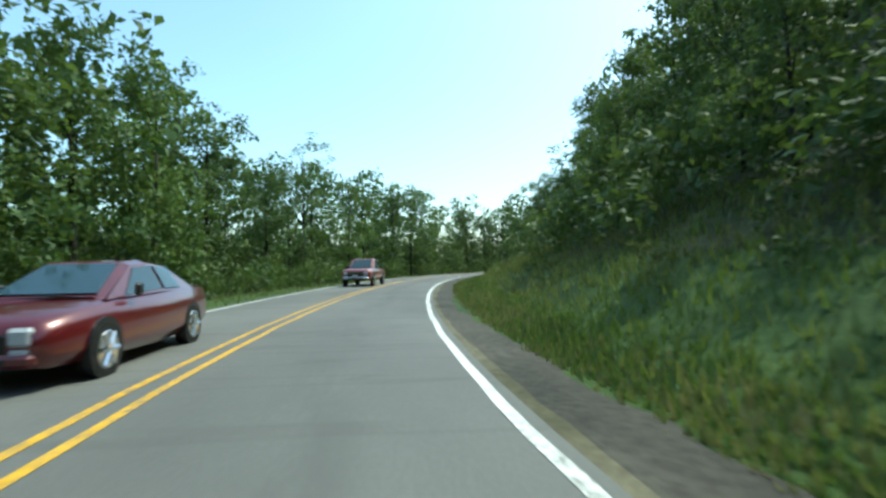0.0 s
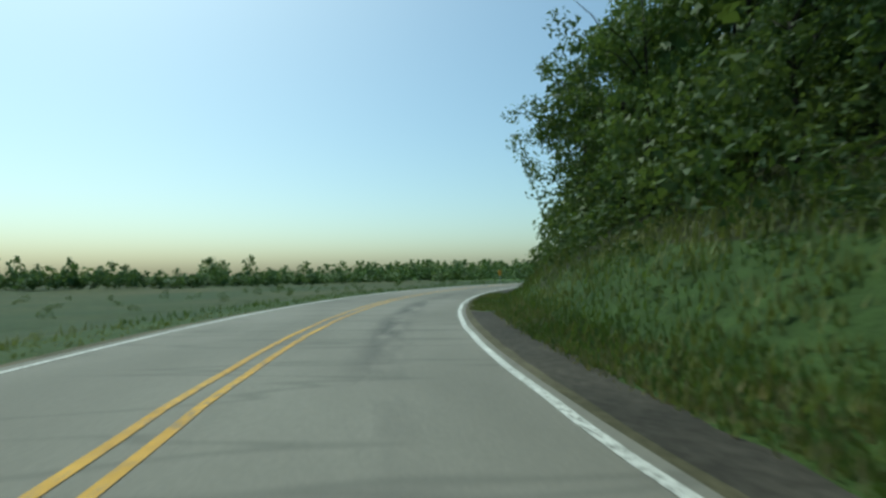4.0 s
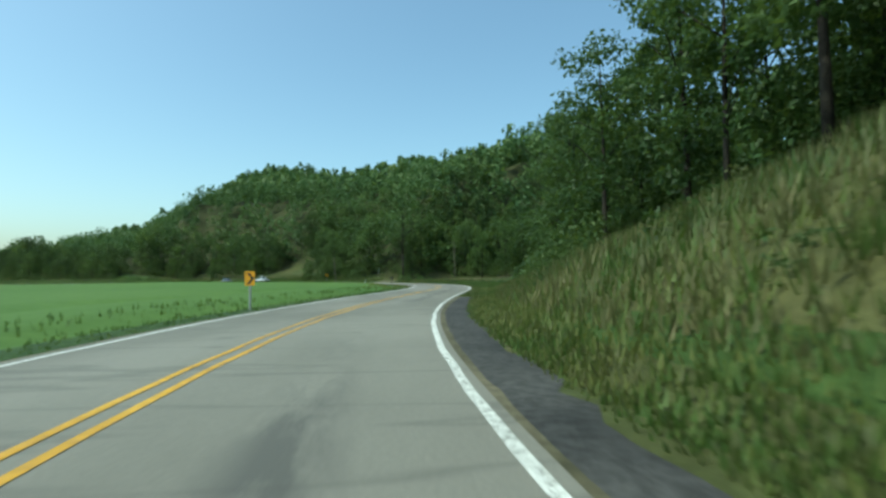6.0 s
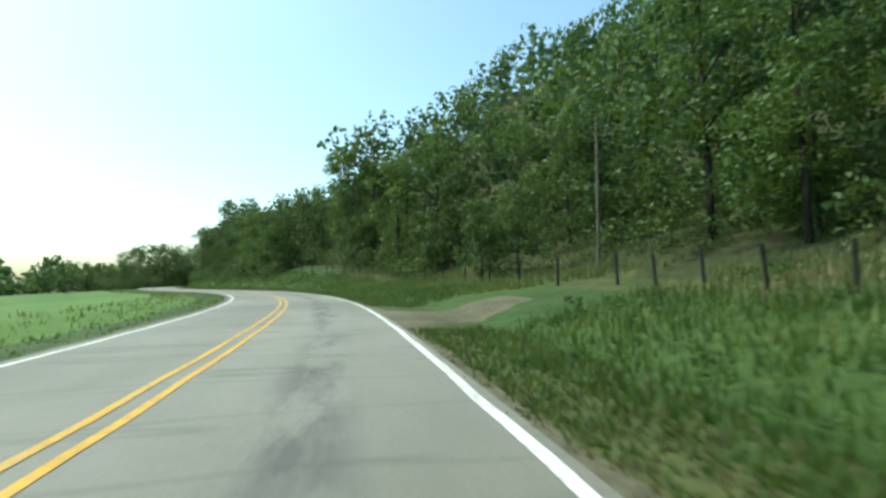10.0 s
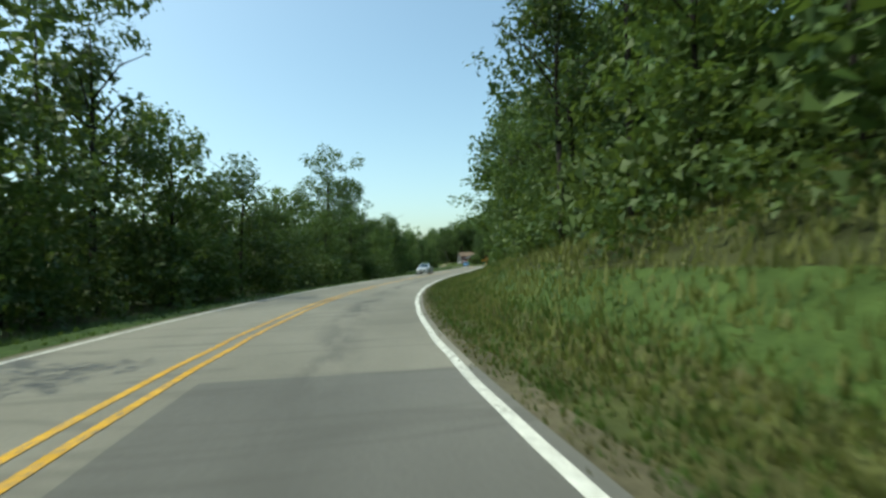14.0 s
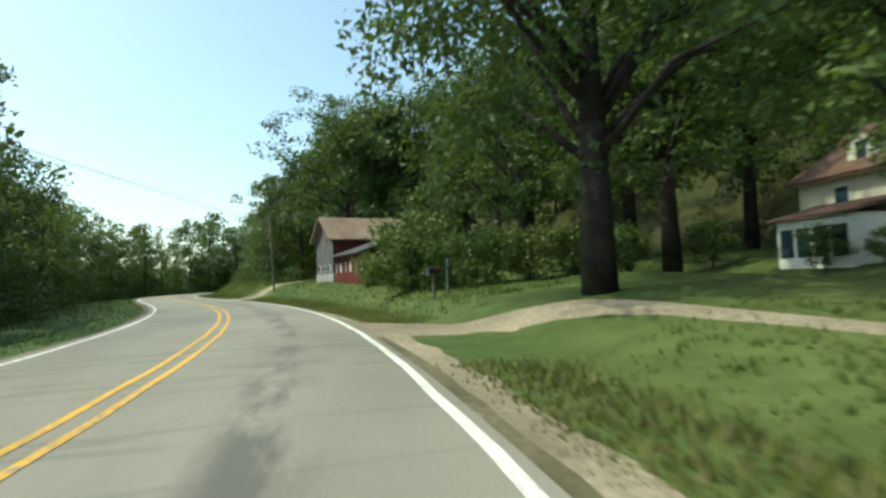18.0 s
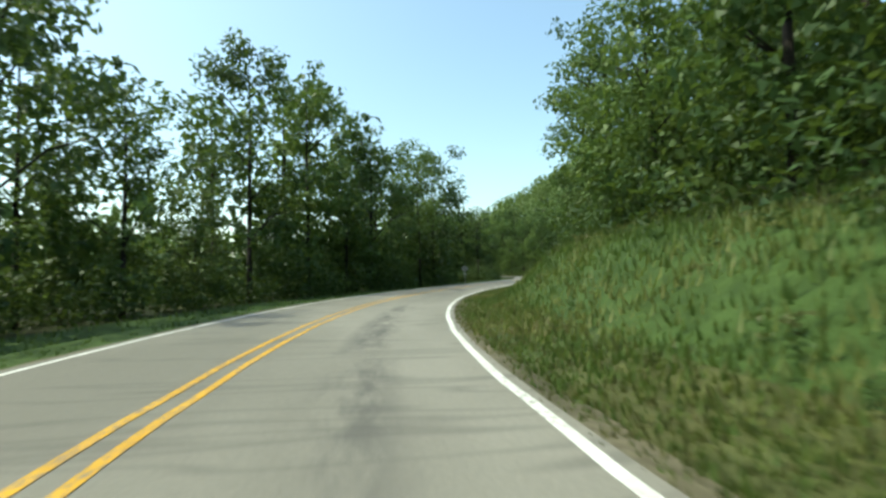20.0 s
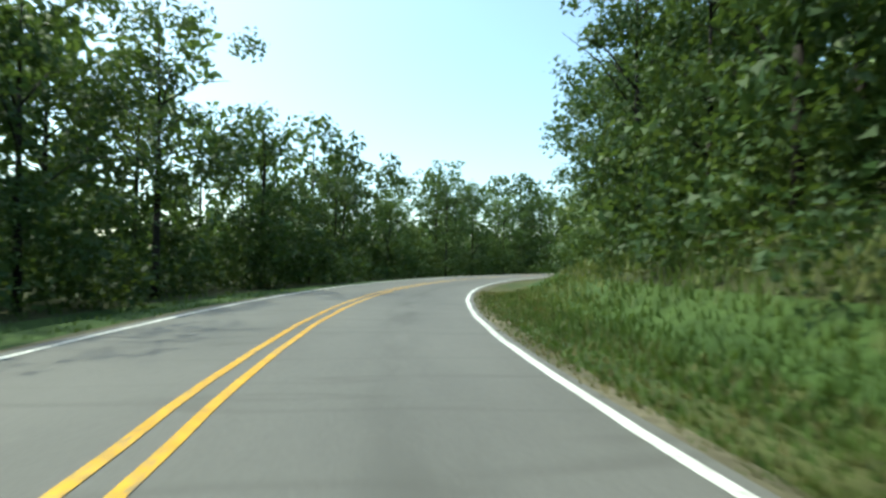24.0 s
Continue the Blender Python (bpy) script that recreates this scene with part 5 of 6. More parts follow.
warning_sign(822, 5.45, 0, 0.56, 2.12, "winding", "45", "yellow winding road warning sign with 45 plaque on a steel post")
warning_sign(440.5, 6.7, 0, 0.56, 2.0, "left", None, "yellow curve warning sign on a steel post")
warning_sign(1198, 6.2, 4, 0.56, 1.9, "right", "", "yellow curve warning sign above the grass bank")
warning_sign(1079, -5.6, 180, 0.5, 2.0, "", "", "bare metal back of a road sign under the trees", "aluminium")
for s in (111.5, 134.0):
    warning_sign(s, -7.2, 0, 0.36, 1.75, "right", None, "small yellow curve sign in the weeds")


def arrow_board(s, off):
    root = empty("arrow_sign", spot(s, off, 4))
    tagged(root, "yellow large arrow board on a thin post", "road sign")
    post_part(root, 2.45)
    plate = part("sign_plate", one(box, -0.56, 0.56, -0.035, -0.025, 1.9, 2.5, 0.004), "sign_yellow", root)
    bm = bmesh.new()
    box(bm, -0.12, 0.44, -0.04, -0.034, 2.14, 2.26)
    prism(bm, [(-0.12, 2.02), (-0.12, 2.38), (-0.46, 2.2)], -0.04, -0.034, "y")
    part("arrow", bm, "sign_black", plate)


arrow_board(904.5, 4.7)


def chevron_sign(s, off, turn):
    """An upright yellow plate with one black chevron on a stout steel post."""
    root = empty("chevron_sign", spot(s, off, turn))
    tagged(root, "upright yellow chevron sign on a grey post beside the bend", "road sign", "chevrons round the bend")
    post_part(root, 1.62, 0.045)
    plate = part("sign_plate", one(box, -0.23, 0.23, -0.035, -0.025, 1.05, 1.66, 0.004), "sign_yellow", root)
    bm = bmesh.new()
    for a, b in (((-0.15, 1.60), (0.07, 1.355)), ((-0.15, 1.11), (0.07, 1.355))):
        prism(bm, [a, (a[0] + 0.13, a[1]), (b[0] + 0.13, b[1]), b], -0.04, -0.034, "y")
    part("chevron", bm, "sign_black", plate)


for s, turn in ((250, -14), (268.5, -14), (286.5, -12), (306, -8)):
    chevron_sign(s, -4.5, turn)


def delineator(s, off, lean=0.0, h=1.05):
    root = empty("marker_post", spot(s, off, 0, 0) @ pose(0, 0, 0, 0, lean, 0))
    tagged(root, "white marker post with a dark reflector in the grass", "marker post", "marker posts beside the road")
    part("post", one(box, -0.055, 0.055, -0.03, 0.03, -0.6, h, 0.015), "white_plastic", root)
    part("reflector", one(box, -0.035, 0.035, -0.036, -0.02, h - 0.3, h - 0.1, 0.004), "sign_black", root)


for s, off, lean in ((395, -5.2, 0), (1155, -6.0, 0), (150, 6.8, 1)):
    delineator(s, off, lean)
delineator(240, 6.05, 1, 0.7)
delineator(902.4, 7.6, 1, 0.6)
delineator(909, 20.5, 0, 1.4)


def utility_pole(s, off, h, lean=0.0, arms=1, sink=1.0):
    root = empty("utility_pole", spot(s, off, 0) @ pose(0, 0, 0, lean * 0.3, lean, 0))
    tagged(root, "weathered grey wooden utility pole", "utility pole", "utility poles along the road")
    part("pole", one(tube, (0, 0, -sink), (0, 0, h), 0.1, 0.075, 10), "old_wood", root)
    for k in range(arms):
        z = h - 0.5 - 1.1 * k
        arm = part("crossarm", one(box, -0.9, 0.25, -0.12, -0.03, z, z + 0.12, 0.01), "old_wood", root)
        for x in (-0.85, -0.45, 0.2):
            bm = bmesh.new()
            tube(bm, (x, -0.07, z + 0.12), (x, -0.07, z + 0.26), 0.05, 0.035, 8)
            part("insulator", bm, "dark_bar", arm)
    return root


for row in ((399, 17.9, 9.3, -1, 0), (411, -6.3, 6.2, -3, 0), (518.5, 18.3, 9.2, 1, 0), (560, 19, 10, -1, 1), (1134, 10.3, 13.5, -1, 2), (1173, 22.5, 14.0, -1, 1), (1187, 26, 11, -1, 1), (1215, 32, 11, -1, 1),
            (958, 7.4, 7.5, -2, 1), (965, -24, 11, 0, 1), (880, -40, 10, 0, 1), (800, -60, 10, 0, 1)):
    utility_pole(*row)


def wire(p0, p1, sag):
    """An overhead wire between two places."""
    cu = bpy.data.curves.new("wire", "CURVE")
    cu.dimensions, cu.bevel_depth = "3D", 0.014
    sp = cu.splines.new("POLY")
    sp.points.add(11)
    for i, pt in enumerate(sp.points):
        u = i / 11
        q = Vector(p0).lerp(Vector(p1), u) - Vector((0, 0, sag * 4 * u * (1 - u)))
        pt.co = (*q, 1)
    cu.materials.append(MATS["black_trim"])
    return tagged(new("overhead_wire", cu), "thin black overhead wire between poles", "wire")


def pole_top(s, off, z):
    x, y = road_xy(s, off)
    return (float(x), float(y), ground_z(s, off) + z)


for a, b in (((1134, 10.3, 13.2), (1173, 22.5, 13.7)), ((1134, 9.6, 13.2), (1173, 21.8, 13.7)), ((1173, 22.5, 13.7), (1187, 26, 10.7)), ((1187, 26, 10.7), (1215, 32, 10.7)), ((518.5, 18.3, 8.9), (560, 19, 9.7)),
             ((958, 7.4, 7.2), (916, 19.5, 4.2)), ((958, 7.0, 6.9), (880, -14, 8.5)), ((965, -24, 10.6), (880, -40, 9.7))):
    wire(pole_top(*a), pole_top(*b), 0.8)


def fence_run(pts, group, label):
    """Single wooden posts, each a thing, with wires strung between them."""
    tops = []
    for s, off in pts:
        root = empty("fence_post", spot(s, off, rng.uniform(-20, 20)) @ pose(0, 0, 0, rng.uniform(-7, 7), rng.uniform(-7, 7), 0))
        tagged(root, label, "fence post", group)
        h = rng.uniform(1.1, 1.45)
        part("post", one(tube, (0, 0, -0.5), (0, 0, h), 0.07, 0.055, 7), "post_dark", root)
        tops.append(root.matrix_basis @ Vector((0, 0, h)))
    for a, b in zip(tops, tops[1:]):
        for dz in (0.1, 0.45, 0.8):
            cu = bpy.data.curves.new("fence_wire", "CURVE")
            cu.dimensions, cu.bevel_depth = "3D", 0.0025
            sp = cu.splines.new("POLY")
            sp.points.add(1)
            sp.points[0].co, sp.points[1].co = (*(a - Vector((0, 0, dz))), 1), (*(b - Vector((0, 0, dz))), 1)
            cu.materials.append(MATS["dark_bar"])
            tagged(new("fence_wire", cu), "thin rusty fence wire between posts", "wire", group)


fence_run([(389 + 4.5 * i, 10.5 + 0.5 * i) for i in range(6)], "fence along the field", "leaning weathered wooden fence post in tall grass")
fence_run([(499.8 + 2.3 * i, 13.0) for i in range(5)], "fence on the slope", "dark weathered fence post on the grassy slope")
fence_run([(513 + 4.6 * i, 12.5 + 0.15 * i) for i in range(8)], "fence on the slope", "dark weathered fence post on the grassy slope")
fence_run([(552.5, 14.4), (554.6, 13.5), (556.6, 12.3), (558.6, 11.4), (561.2, 11.8), (564.5, 11.2), (568.5, 11.3)], "fence on the slope", "dark weathered fence post on the grassy slope")
fence_run([(1108 + 4.6 * i, 11.6 + 0.1 * i) for i in range(9)], "fence below the woods", "grey wooden fence post in dry grass")
fence_run([(760 + 4.0 * i, 12.2) for i in range(5)], "fence by the gate", "weathered fence post at the edge of the woods")


def farm_gate(s, off, turn):
    root = empty("farm_gate", spot(s, off, turn))
    tagged(root, "red tubular steel farm gate, closed between posts", "gate")
    for x in (-2.05, 2.05):
        part("gate_post", one(tube, (x, 0, -0.6), (x, 0, 1.5), 0.1, 0.09, 9), "old_wood", root)
    for z in (0.25, 0.5, 0.75, 1.0, 1.25):
        part("rail", one(tube, (-1.9, 0, z), (1.9, 0, z), 0.03, None, 7), "gate_red", root)
    for x in (-1.9, -0.65, 0.65, 1.9):
        part("stile", one(tube, (x, 0, 0.25), (x, 0, 1.25), 0.03, None, 7), "gate_red", root)
    part("board", one(box, -2.35, -2.2, -0.1, 0.0, 0.3, 1.15, 0.01), "white_plastic", root, "leaning white board")


farm_gate(784.5, 15.0, 8)


def mailbox(s, off, x, parent_group):
    root = empty("mailbox", spot(s, off, -75) @ pose(x, 0, 0))
    tagged(root, "dark mailbox on a wooden post beside the lane", "mailbox", parent_group)
    part("post", one(box, -0.05, 0.05, -0.05, 0.05, -0.5, 1.0), "old_wood", root)
    part("shelf", one(box, -0.14, 0.14, -0.3, 0.3, 1.0, 1.03), "old_wood", root)
    bm = bmesh.new()
    pts = [(-0.12, 1.03), (0.12, 1.03), (0.12, 1.17)] + [(0.12 * math.cos(a), 1.17 + 0.12 * math.sin(a)) for a in np.linspace(0.3, 2.84, 7)] + [(-0.12, 1.17)]
    prism(bm, pts, -0.28, 0.28, "y")
    bx = part("box", bm, "black_trim", root)
    part("door", one(box, -0.115, 0.115, -0.295, -0.281, 1.035, 1.24, 0.003), "dark_bar", bx)
    part("flag", one(box, 0.122, 0.13, 0.0, 0.18, 1.16, 1.22), "gate_red", bx, "small red flag")


mailbox(412.6, 8.9, 0.0, "mailboxes at the lane")
mailbox(412.6, 8.9, 0.5, "mailboxes at the lane")
mailbox(926, 7.9, 0.0, "mailbox of the house")


def number_post(s, off):
    root = empty("number_post", spot(s, off, 6))
    tagged(root, "dark steel post with a narrow blue number plate", "marker post")
    part("post", one(box, -0.035, 0.035, -0.015, 0.02, -0.5, 1.2), "galvanised", root)
    plate = part("number_plate", one(box, -0.07, 0.07, -0.03, -0.016, 1.1, 1.64, 0.006), "sign_blue", root)
    for z in (1.2, 1.32, 1.44):
        part("number_bar", one(box, -0.035, 0.035, -0.034, -0.028, z, z + 0.07), "white_plastic", plate)


number_post(925.3, 8.2)


def street_sign(s, off):
    root = empty("street_sign", spot(s, off, 20))
    tagged(root, "street name sign on a thin steel post", "road sign")
    part("post", one(tube, (0, 0, -0.5), (0, 0, 2.9), 0.03, None, 8), "galvanised", root)
    p = part("blade", one(box, -0.02, 0.5, -0.012, 0.012, 2.5, 2.72, 0.004), "sign_green", root)
    part("name_bar", one(box, 0.06, 0.44, -0.016, 0.016, 2.57, 2.65), "white_plastic", p)
    part("stop_back", one(box, -0.2, 0.2, 0.035, 0.045, 1.7, 2.3, 0.003), "aluminium", root)


street_sign(424, 12.5)


# ---- house, barn and sheds ----
def window_unit(root, x, z, w, h, y, shutters=True):
    """A sash window in a wall that faces -y."""
    fr = part("window", one(box, x - w / 2 - 0.07, x + w / 2 + 0.07, y - 0.05, y + 0.02, z - 0.07, z + h + 0.07, 0.006), "trim_white", root)
    for k in (0, 1):
        part("pane", one(box, x - w / 2, x + w / 2, y - 0.058, y - 0.046, z + k * h / 2 + 0.02, z + (k + 1) * h / 2 - 0.02), "pane", fr)
    part("sill", one(box, x - w / 2 - 0.1, x + w / 2 + 0.1, y - 0.11, y - 0.045, z - 0.12, z - 0.065), "trim_white", fr)
    if shutters:
        for sx in (-1, 1):
            cx = x + sx * (w / 2 + 0.26)
            sh = part("shutter", one(box, cx - 0.17, cx + 0.17, y - 0.045, y - 0.002, z - 0.06, z + h + 0.06, 0.006), "shutter_black", root)
            for q in range(8):
                zz = z + h * (q + 0.5) / 8
                part("slat", one(box, cx - 0.13, cx + 0.13, y - 0.056, y - 0.044, zz - 0.03, zz + 0.02), "shutter_black", sh)


def house():
    """A cream clapboard house, its gable towards the road, on a grey block basement."""
    w, d = 8.0, 9.5
    x, y = road_xy(914.2, 22.0)
    root = empty("house", pose(float(x), float(y), 0.85, 0, 0, math.degrees(heading(914)) - 8) @ Matrix.Scale(0.74, 4))
    tagged(root, "cream clapboard house with dark shutters and a reddish roof", "house")
    bm = bmesh.new()
    box(bm, -w / 2 + 0.05, w / 2 - 0.05, 0.05, d, -1.5, 1.75)
    base = part("basement_wall", bm, "block_wall", root, "grey concrete block basement wall")
    for r in range(8):
        for c in range(20):
            x0 = -w / 2 + 0.06 + (c + 0.5 * (r % 2)) * 0.4
            if x0 + 0.38 < w / 2 - 0.06:
                part("block", one(box, x0, x0 + 0.385, 0.035, 0.06, 0.14 + r * 0.2, 0.325 + r * 0.2), "block_wall", base)
    eave, ridge = 4.75, 7.3
    out = [(-w / 2, 1.7), (w / 2, 1.7), (w / 2, eave), (0, ridge), (-w / 2, eave)]
    bm = bmesh.new()
    prism(bm, out, 0.0, d, "y")
    wall = part("wall", bm, "siding_cream", root)
    for i in range(34):
        z = 1.72 + i * 0.16
        half = w / 2 if z < eave else max(0.0, (ridge - z) / (ridge - eave) * w / 2)
        if half > 0.3:
            bm = bmesh.new()
            prism(bm, [(-0.022, z), (-0.004, z + 0.155), (0.0, z + 0.155), (0.0, z)], -half, half, "x")
            part("clapboard", bm, "siding_cream", wall)
    for sx in (-1, 1):
        bm = bmesh.new()
        dx, dz = sx * (w / 2 + 0.45), eave - 0.29
        prism(bm, [(0.0, ridge), (dx, dz), (dx, dz + 0.16), (0.0, ridge + 0.18)], -0.35, d + 0.35, "y")
        rf = part("roof", bm, "roof_shingle", root)
        for k in range(14):
            u0, u1 = k / 14, (k + 1) / 14 + 0.01
            n = Vector((-(dz - ridge), 0, dx)).normalized() * (1 if sx > 0 else -1)
            a, b = Vector((dx * u0, 0, ridge + 0.18 + (dz - ridge - 0.02) * u0)), Vector((dx * u1, 0, ridge + 0.18 + (dz - ridge - 0.02) * u1))
            bm = bmesh.new()
            prism(bm, [(a.x, a.z + 0.002), (b.x, b.z + 0.022), (b.x, b.z + 0.004)], -0.36, d + 0.36, "y")
            part("shingle_course", bm, "roof_shingle", rf)
        bm = bmesh.new()
        prism(bm, [(0.0, ridge - 0.06), (dx, dz - 0.06), (dx, dz + 0.14), (0.0, ridge + 0.16)], -0.42, -0.352, "y")
        part("barge_board", bm, "trim_white", root)
        part("corner_board", one(box, sx * w / 2 - 0.07, sx * w / 2 + 0.07, -0.045, 0.1, 1.7, eave - 0.25), "trim_white", root)
    for x0 in (-1.05, 1.15):
        window_unit(root, x0, 2.75, 0.72, 1.35, -0.02)
    window_unit(root, 0.0, 5.3, 0.72, 0.95, -0.02)
    dr = part("door", one(box, -1.75, -0.95, -0.01, 0.045, -0.15, 1.62, 0.01), "trim_white", root, "white basement door with a glazed top")
    part("pane", one(box, -1.6, -1.1, -0.022, -0.008, 0.75, 1.45), "pane", dr)
    part("door_handle", one(tube, (-1.05, -0.01, 0.65), (-1.05, -0.07, 0.65), 0.03, None, 8), "chrome", dr)
    # side wall towards the road bend, with a dormer and windows
    for y0 in (1.6, 4.2, 7.0):
        fr = part("window", one(box, -w / 2 - 0.05, -w / 2 + 0.02, y0 - 0.45, y0 + 0.45, 2.7, 4.15, 0.006), "trim_white", root)
        part("pane", one(box, -w / 2 - 0.058, -w / 2 - 0.046, y0 - 0.37, y0 + 0.37, 2.78, 4.07), "pane", fr)
    for y0 in (2.2, 6.4):
        bm = bmesh.new()
        prism(bm, [(y0 - 0.75, 5.0), (y0 + 0.75, 5.0), (y0 + 0.75, 6.15), (y0, 6.75), (y0 - 0.75, 6.15)], -3.45, -1.0, "x")
        dm = part("dormer", bm, "siding_cream", root)
        for sy in (-1, 1):
            bm = bmesh.new()
            prism(bm, [(y0, 6.74), (y0 + sy * 0.95, 5.98), (y0 + sy * 0.95, 6.1), (y0, 6.88)], -3.65, -0.8, "x")
            part("dormer_roof", bm, "roof_shingle", dm)
        part("dormer_window", one(box, -3.49, -3.44, y0 - 0.35, y0 + 0.35, 5.2, 6.1, 0.004), "trim_white", dm)
        part("pane", one(box, -3.5, -3.485, y0 - 0.28, y0 + 0.28, 5.27, 6.03), "pane", dm)
    # low porch wing beyond
    bm = bmesh.new()
    box(bm, -w / 2 - 2.4, -w / 2 + 0.1, 4.2, 8.2, -2.5, 2.6)
    wing = part("porch", bm, "trim_white", root, "white glazed porch wing")
    for k in range(4):
        y0 = 4.4 + k * 0.95
        part("pane", one(box, -w / 2 - 2.42, -w / 2 - 2.39, y0, y0 + 0.75, 0.9, 2.2), "pane", wing)
    bm = bmesh.new()
    prism(bm, [(-w / 2 + 0.02, 3.25), (-w / 2 - 2.7, 2.6), (-w / 2 - 2.7, 2.7), (-w / 2 + 0.02, 3.4)], 3.9, 8.5, "y")
    part("porch_roof", bm, "roof_shingle", wing)
    part("chimney", one(box, 0.6, 1.2, 5.6, 6.2, 6.4, 8.1, 0.02), "block_wall", root)


house()


def boarded(root, x0, x1, y, z0, zf, mat, face=-1, step=0.3, depth=0.03):
    """Upright boards on a wall that faces along y; zf gives the wall's height at x."""
    n = max(1, int((x1 - x0) / step))
    for i in range(n):
        a, b = x0 + (x1 - x0) * i / n, x0 + (x1 - x0) * (i + 1) / n
        bm = bmesh.new()
        t = depth * rng.uniform(0.6, 1.1)
        prism(bm, [(a + 0.012, z0), (b - 0.012, z0 + rng.uniform(-.03, .03)), (b - 0.012, zf(b)), (a + 0.012, zf(a))], y, y + face * t, "y")
        part("board", bm, mat, root)


def gable_barn(s, off, turn, w, d, eave, ridge, z0, mat, roof, label, red_side=False):
    """A gabled barn; its gable faces -y, its ridge runs along y."""
    x, y = road_xy(s, off)
    root = empty("barn", pose(float(x), float(y), ground_z(s, off) + z0, 0, 0, math.degrees(heading(s)) + turn))
    tagged(root, label, "barn")
    bm = bmesh.new()
    prism(bm, [(-w / 2, -1.0), (w / 2, -1.0), (w / 2, eave), (0, ridge), (-w / 2, eave)], 0, d, "y")
    wall = part("wall", bm, mat, root)
    boarded(wall, -w / 2, w / 2, 0.0, 0.5, lambda q: ridge - abs(q) / (w / 2) * (ridge - eave), mat)
    for sx in (-1, 1):
        n = int(d / 0.32)
        for i in range(n):
            a, b = d * i / n, d * (i + 1) / n
            bm = bmesh.new()
            t = 0.03 * rng.uniform(0.6, 1.1)
            prism(bm, [(a + 0.012, 0.3), (b - 0.012, 0.3), (b - 0.012, eave), (a + 0.012, eave)], sx * w / 2, sx * (w / 2 + t), "x")
            part("board", bm, "red_boards" if red_side else mat, wall)
        bm = bmesh.new()
        dx, dz = sx * (w / 2 + 0.3), eave - 0.3 * (ridge - eave) / (w / 2)
        prism(bm, [(0, ridge), (dx, dz), (dx, dz + 0.12), (0, ridge + 0.14)], -0.45, d + 0.45, "y")
        rf = part("roof", bm, roof, root)
        for k in range(18):
            yy = -0.4 + (d + 0.8) * k / 17
            bm = bmesh.new()
            prism(bm, [(0, ridge + 0.14), (dx, dz + 0.12), (dx, dz + 0.15), (0, ridge + 0.17)], yy - 0.02, yy + 0.02, "y")
            part("roof_seam", bm, roof, rf)
        bm = bmesh.new()
        prism(bm, [(0, ridge - 0.03), (dx, dz - 0.03), (dx, dz + 0.11), (0, ridge + 0.13)], -0.5, -0.452, "y")
        part("barge_board", bm, "old_wood", root)
    part("loft_door", one(box, -0.4, 0.4, -0.06, -0.02, eave - 1.2, eave + 0.3, 0.01), "old_wood", root)
    part("foundation", one(box, -w / 2 - 0.06, w / 2 + 0.06, -0.07, d + 0.06, -1.2, 0.45), "block_wall", root, "pale stone foundation")
    for x0 in (-w * 0.3, 0.0, w * 0.3):
        fr = part("window", one(box, x0 - 0.22, x0 + 0.22, -0.07, -0.02, 0.55, 1.15, 0.01), "trim_white", root)
        part("pane", one(box, x0 - 0.16, x0 + 0.16, -0.078, -0.066, 0.61, 1.09), "pane", fr)
    return root


def long_shed(s, off, turn, w, d, low, high, z0):
    """A long red shed with a lean-to roof; its low long wall, with small windows, faces -x."""
    x, y = road_xy(s, off)
    root = empty("shed", pose(float(x), float(y), ground_z(s, off) + z0, 0, 0, math.degrees(heading(s)) + turn))
    tagged(root, "long faded red wooden shed with small white windows", "shed")
    bm = bmesh.new()
    prism(bm, [(0, -1.0), (w, -1.0), (w, high), (0, low)], 0, d, "y")
    wall = part("wall", bm, "red_boards", root)
    boarded(wall, 0, w, 0.0, 0.1, lambda q: low + (high - low) * q / w, "red_boards")
    n = int(d / 0.33)
    for i in range(n):
        a, b = d * i / n, d * (i + 1) / n
        bm = bmesh.new()
        prism(bm, [(a + 0.012, 0.1), (b - 0.012, 0.1), (b - 0.012, low), (a + 0.012, low)], 0.0, -0.03 * rng.uniform(0.6, 1.1), "x")
        part("board", bm, "red_boards", wall)
    bm = bmesh.new()
    k = (high - low) / w
    prism(bm, [(-0.45, low - 0.45 * k + 0.02), (w + 0.3, high + 0.3 * k + 0.02), (w + 0.3, high + 0.3 * k + 0.12), (-0.45, low - 0.45 * k + 0.12)], -0.3, d + 0.3, "y")
    part("roof", bm, "dark_bar", root, "dark sagging roof edge")
    for i in range(6):
        y0 = 0.45 + i * (d - 0.9) / 5
        fr = part("window", one(box, -0.07, 0.0, y0 - 0.15, y0 + 0.15, 0.72, 1.42, 0.008), "trim_white", root)
        part("pane", one(box, -0.078, -0.066, y0 - 0.11, y0 + 0.11, 0.77, 1.37), "grey_boards" if i % 2 else "white_plastic", fr)
    return root


long_shed(939, 8.9, 1, 6.5, 6.6, 2.0, 4.1, 0.1)
gable_barn(947.9, 9.0, -90, 4.3, 8.5, 3.25, 4.95, 0.1, "grey_boards", "roof_brown", "weathered grey barn with a faded brown roof", True)
gable_barn(884, 40, -60, 8.0, 14, 3.4, 5.4, 0.0, "siding_cream", "roof_green", "pale farm shed with a green metal roof behind pines")

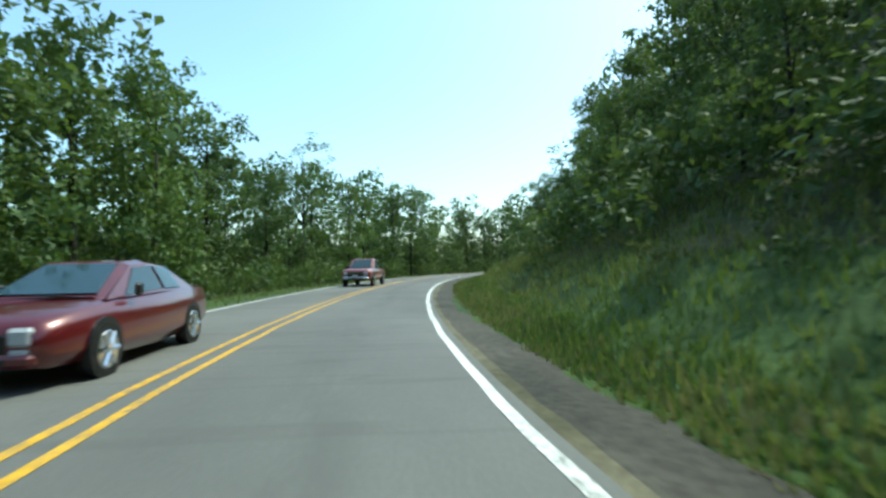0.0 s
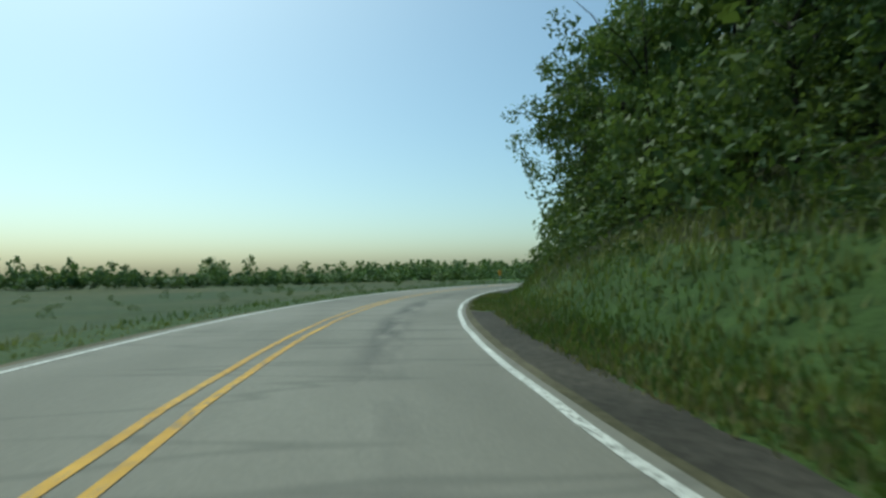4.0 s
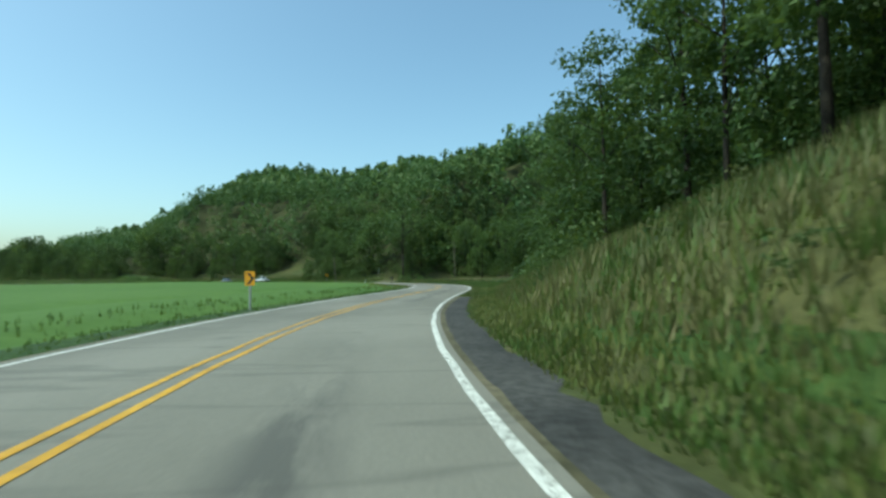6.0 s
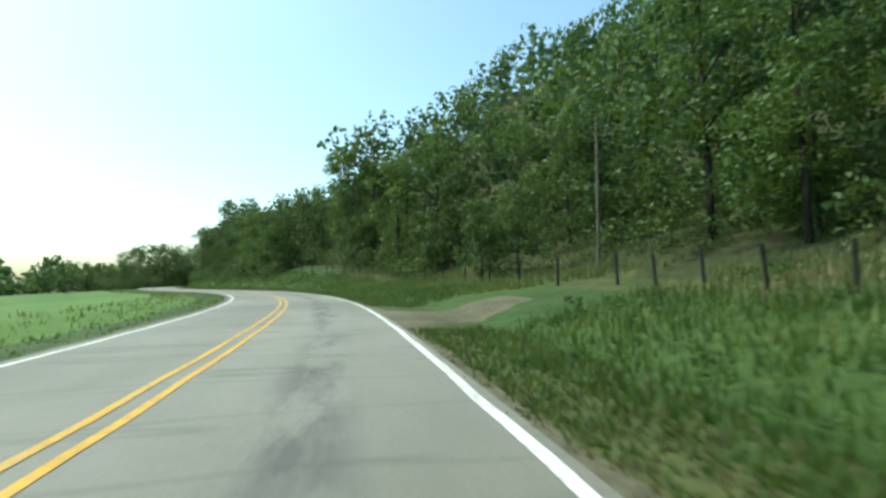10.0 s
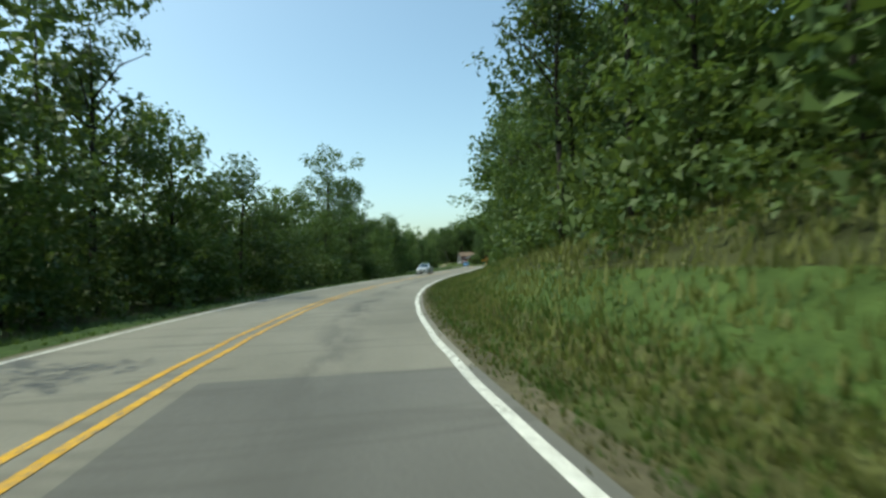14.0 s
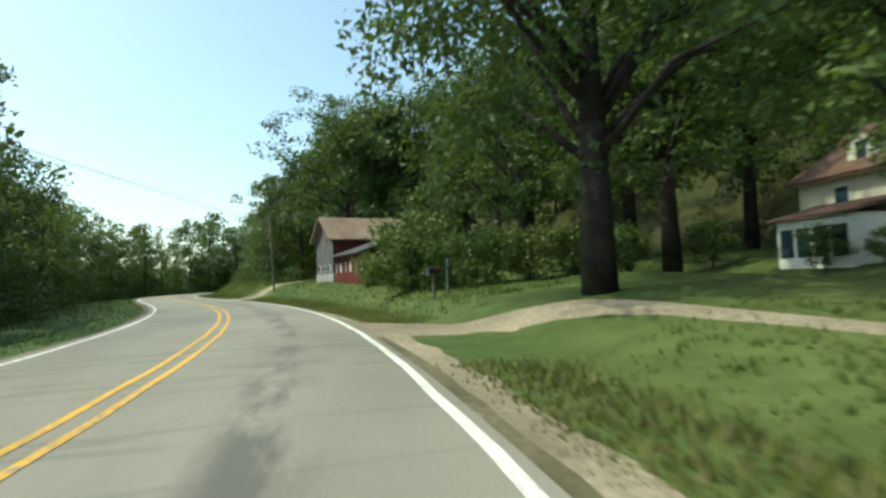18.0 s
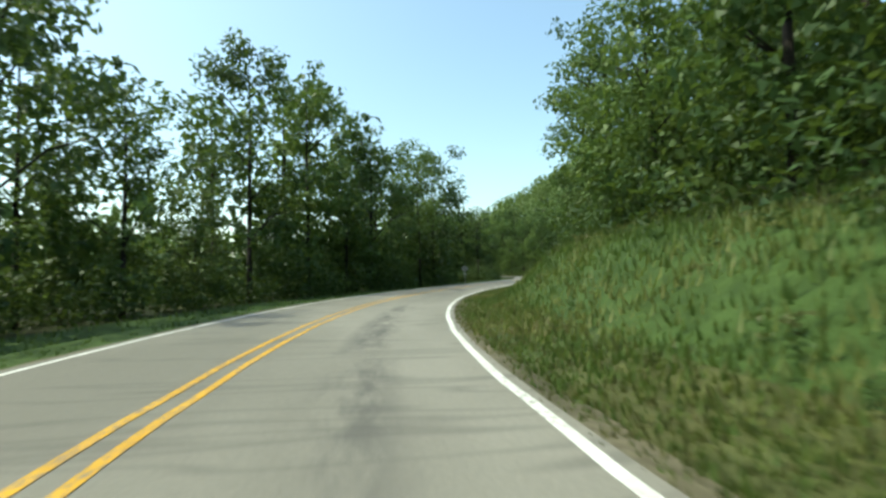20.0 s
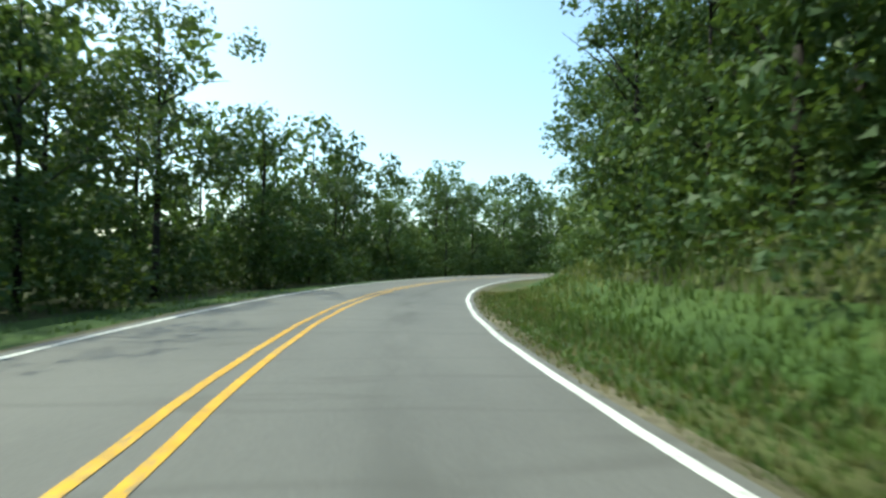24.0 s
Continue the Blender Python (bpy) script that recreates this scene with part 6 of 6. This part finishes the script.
# ---- lawn and yard planting ----
for s, off, sc in ((905, 23.5, 0.8), (901, 22.5, 0.85), (898, 25.5, 0.9), (894, 21.5, 0.85), (890, 24, 0.9), (887, 20, 0.85), (903, 29, 0.95), (895, 29, 0.95), (886, 28, 1.0)):
    plant("pine", s, off, sc, "pines beside the lawn")
for s, off, sc in ((881.5, 13.6, 0.95), (877.5, 12.4, 0.9)):
    plant("oak2", s, off, sc, "trees beside the lawn", "dark tree with a bare lower trunk beside the lawn")
plant("old", 917.6, 9.4, 0.84, "shade trees round the house")
for s, off, sc in ((913.5, 14.0, 0.5), (923, 17, 0.75), (928, 20, 0.8), (931, 15.5, 0.7), (921, 29.5, 0.85), (934, 23, 0.9), (928, 29, 0.9), (940, 20, 0.85), (913, 33, 0.9), (905, 36, 0.9), (944, 27, 0.95)):
    plant("big", s, off, sc, "shade trees round the house")
for s, off, sc in ((930.5, 8.6, 1.15), (932.4, 9.4, 1.3), (934, 10.2, 1.5), (928.4, 9.6, 0.9), (926.6, 10.6, 0.95), (925.4, 12.0, 0.85), (924.6, 13.6, 0.8), (936.4, 12.4, 1.6),
                   (937.4, 8.8, 0.75), (924, 15.4, 0.7), (922.5, 18.5, 0.6), (920, 21, 0.6), (918, 17.5, 0.45), (916.5, 18, 0.4), (921.5, 24, 0.8)):
    plant("shrub", s, off, sc, "garden shrubs")
for s, off, sc in ((420, 17.5, 1.45), (423.5, 20, 1.25)):
    plant("thin", s, off, sc, "tall sparse trees")
for s, off, sc in ((355, 16.2, 1.1), (355.6, 16.9, 0.95), (353, 18.2, 1.0)):
    plant("locust", s, off, sc, "tall sparse trees")
for s, off, sc in ((956, 14.5, 0.95), (953, 20, 1.0), (948, 23, 1.0), (961, 18, 1.0), (970, 22, 1.1)):
    plant("big", s, off, sc, "tall trees behind the barn", "tall dark green tree behind the old barn")
plant("ash", 507.5, 20.5, 0.95, "trees by the fence", "light green ash with a pale trunk by the fence")
for s, off, sc in ((525, 13.5, 0.85), (523.5, 15.5, 0.9), (528, 15, 0.8)):
    plant("young", s, off, sc, "trees by the fence", "low bushy tree beside the field entrance")
plant("oak2", 781, 17.5, 1.2, "trees by the gate", "tall oak with a pale trunk beside the gate")
for s, off, sc in ((832, -24, 1.0), (876, -17, 0.8), (886, -20, 0.85), (862, -19, 0.9), (700, -30, 1.1)):
    plant("ash", s, off, sc, "trees beyond the left verge")


# ---- the walk's scale ----
for ob in list(scene.collection.objects):
    if ob.parent is None and ob.type in {"MESH", "EMPTY", "CURVE", "FONT"}:
        ob.matrix_basis = Matrix.Scale(K, 4) @ ob.matrix_basis
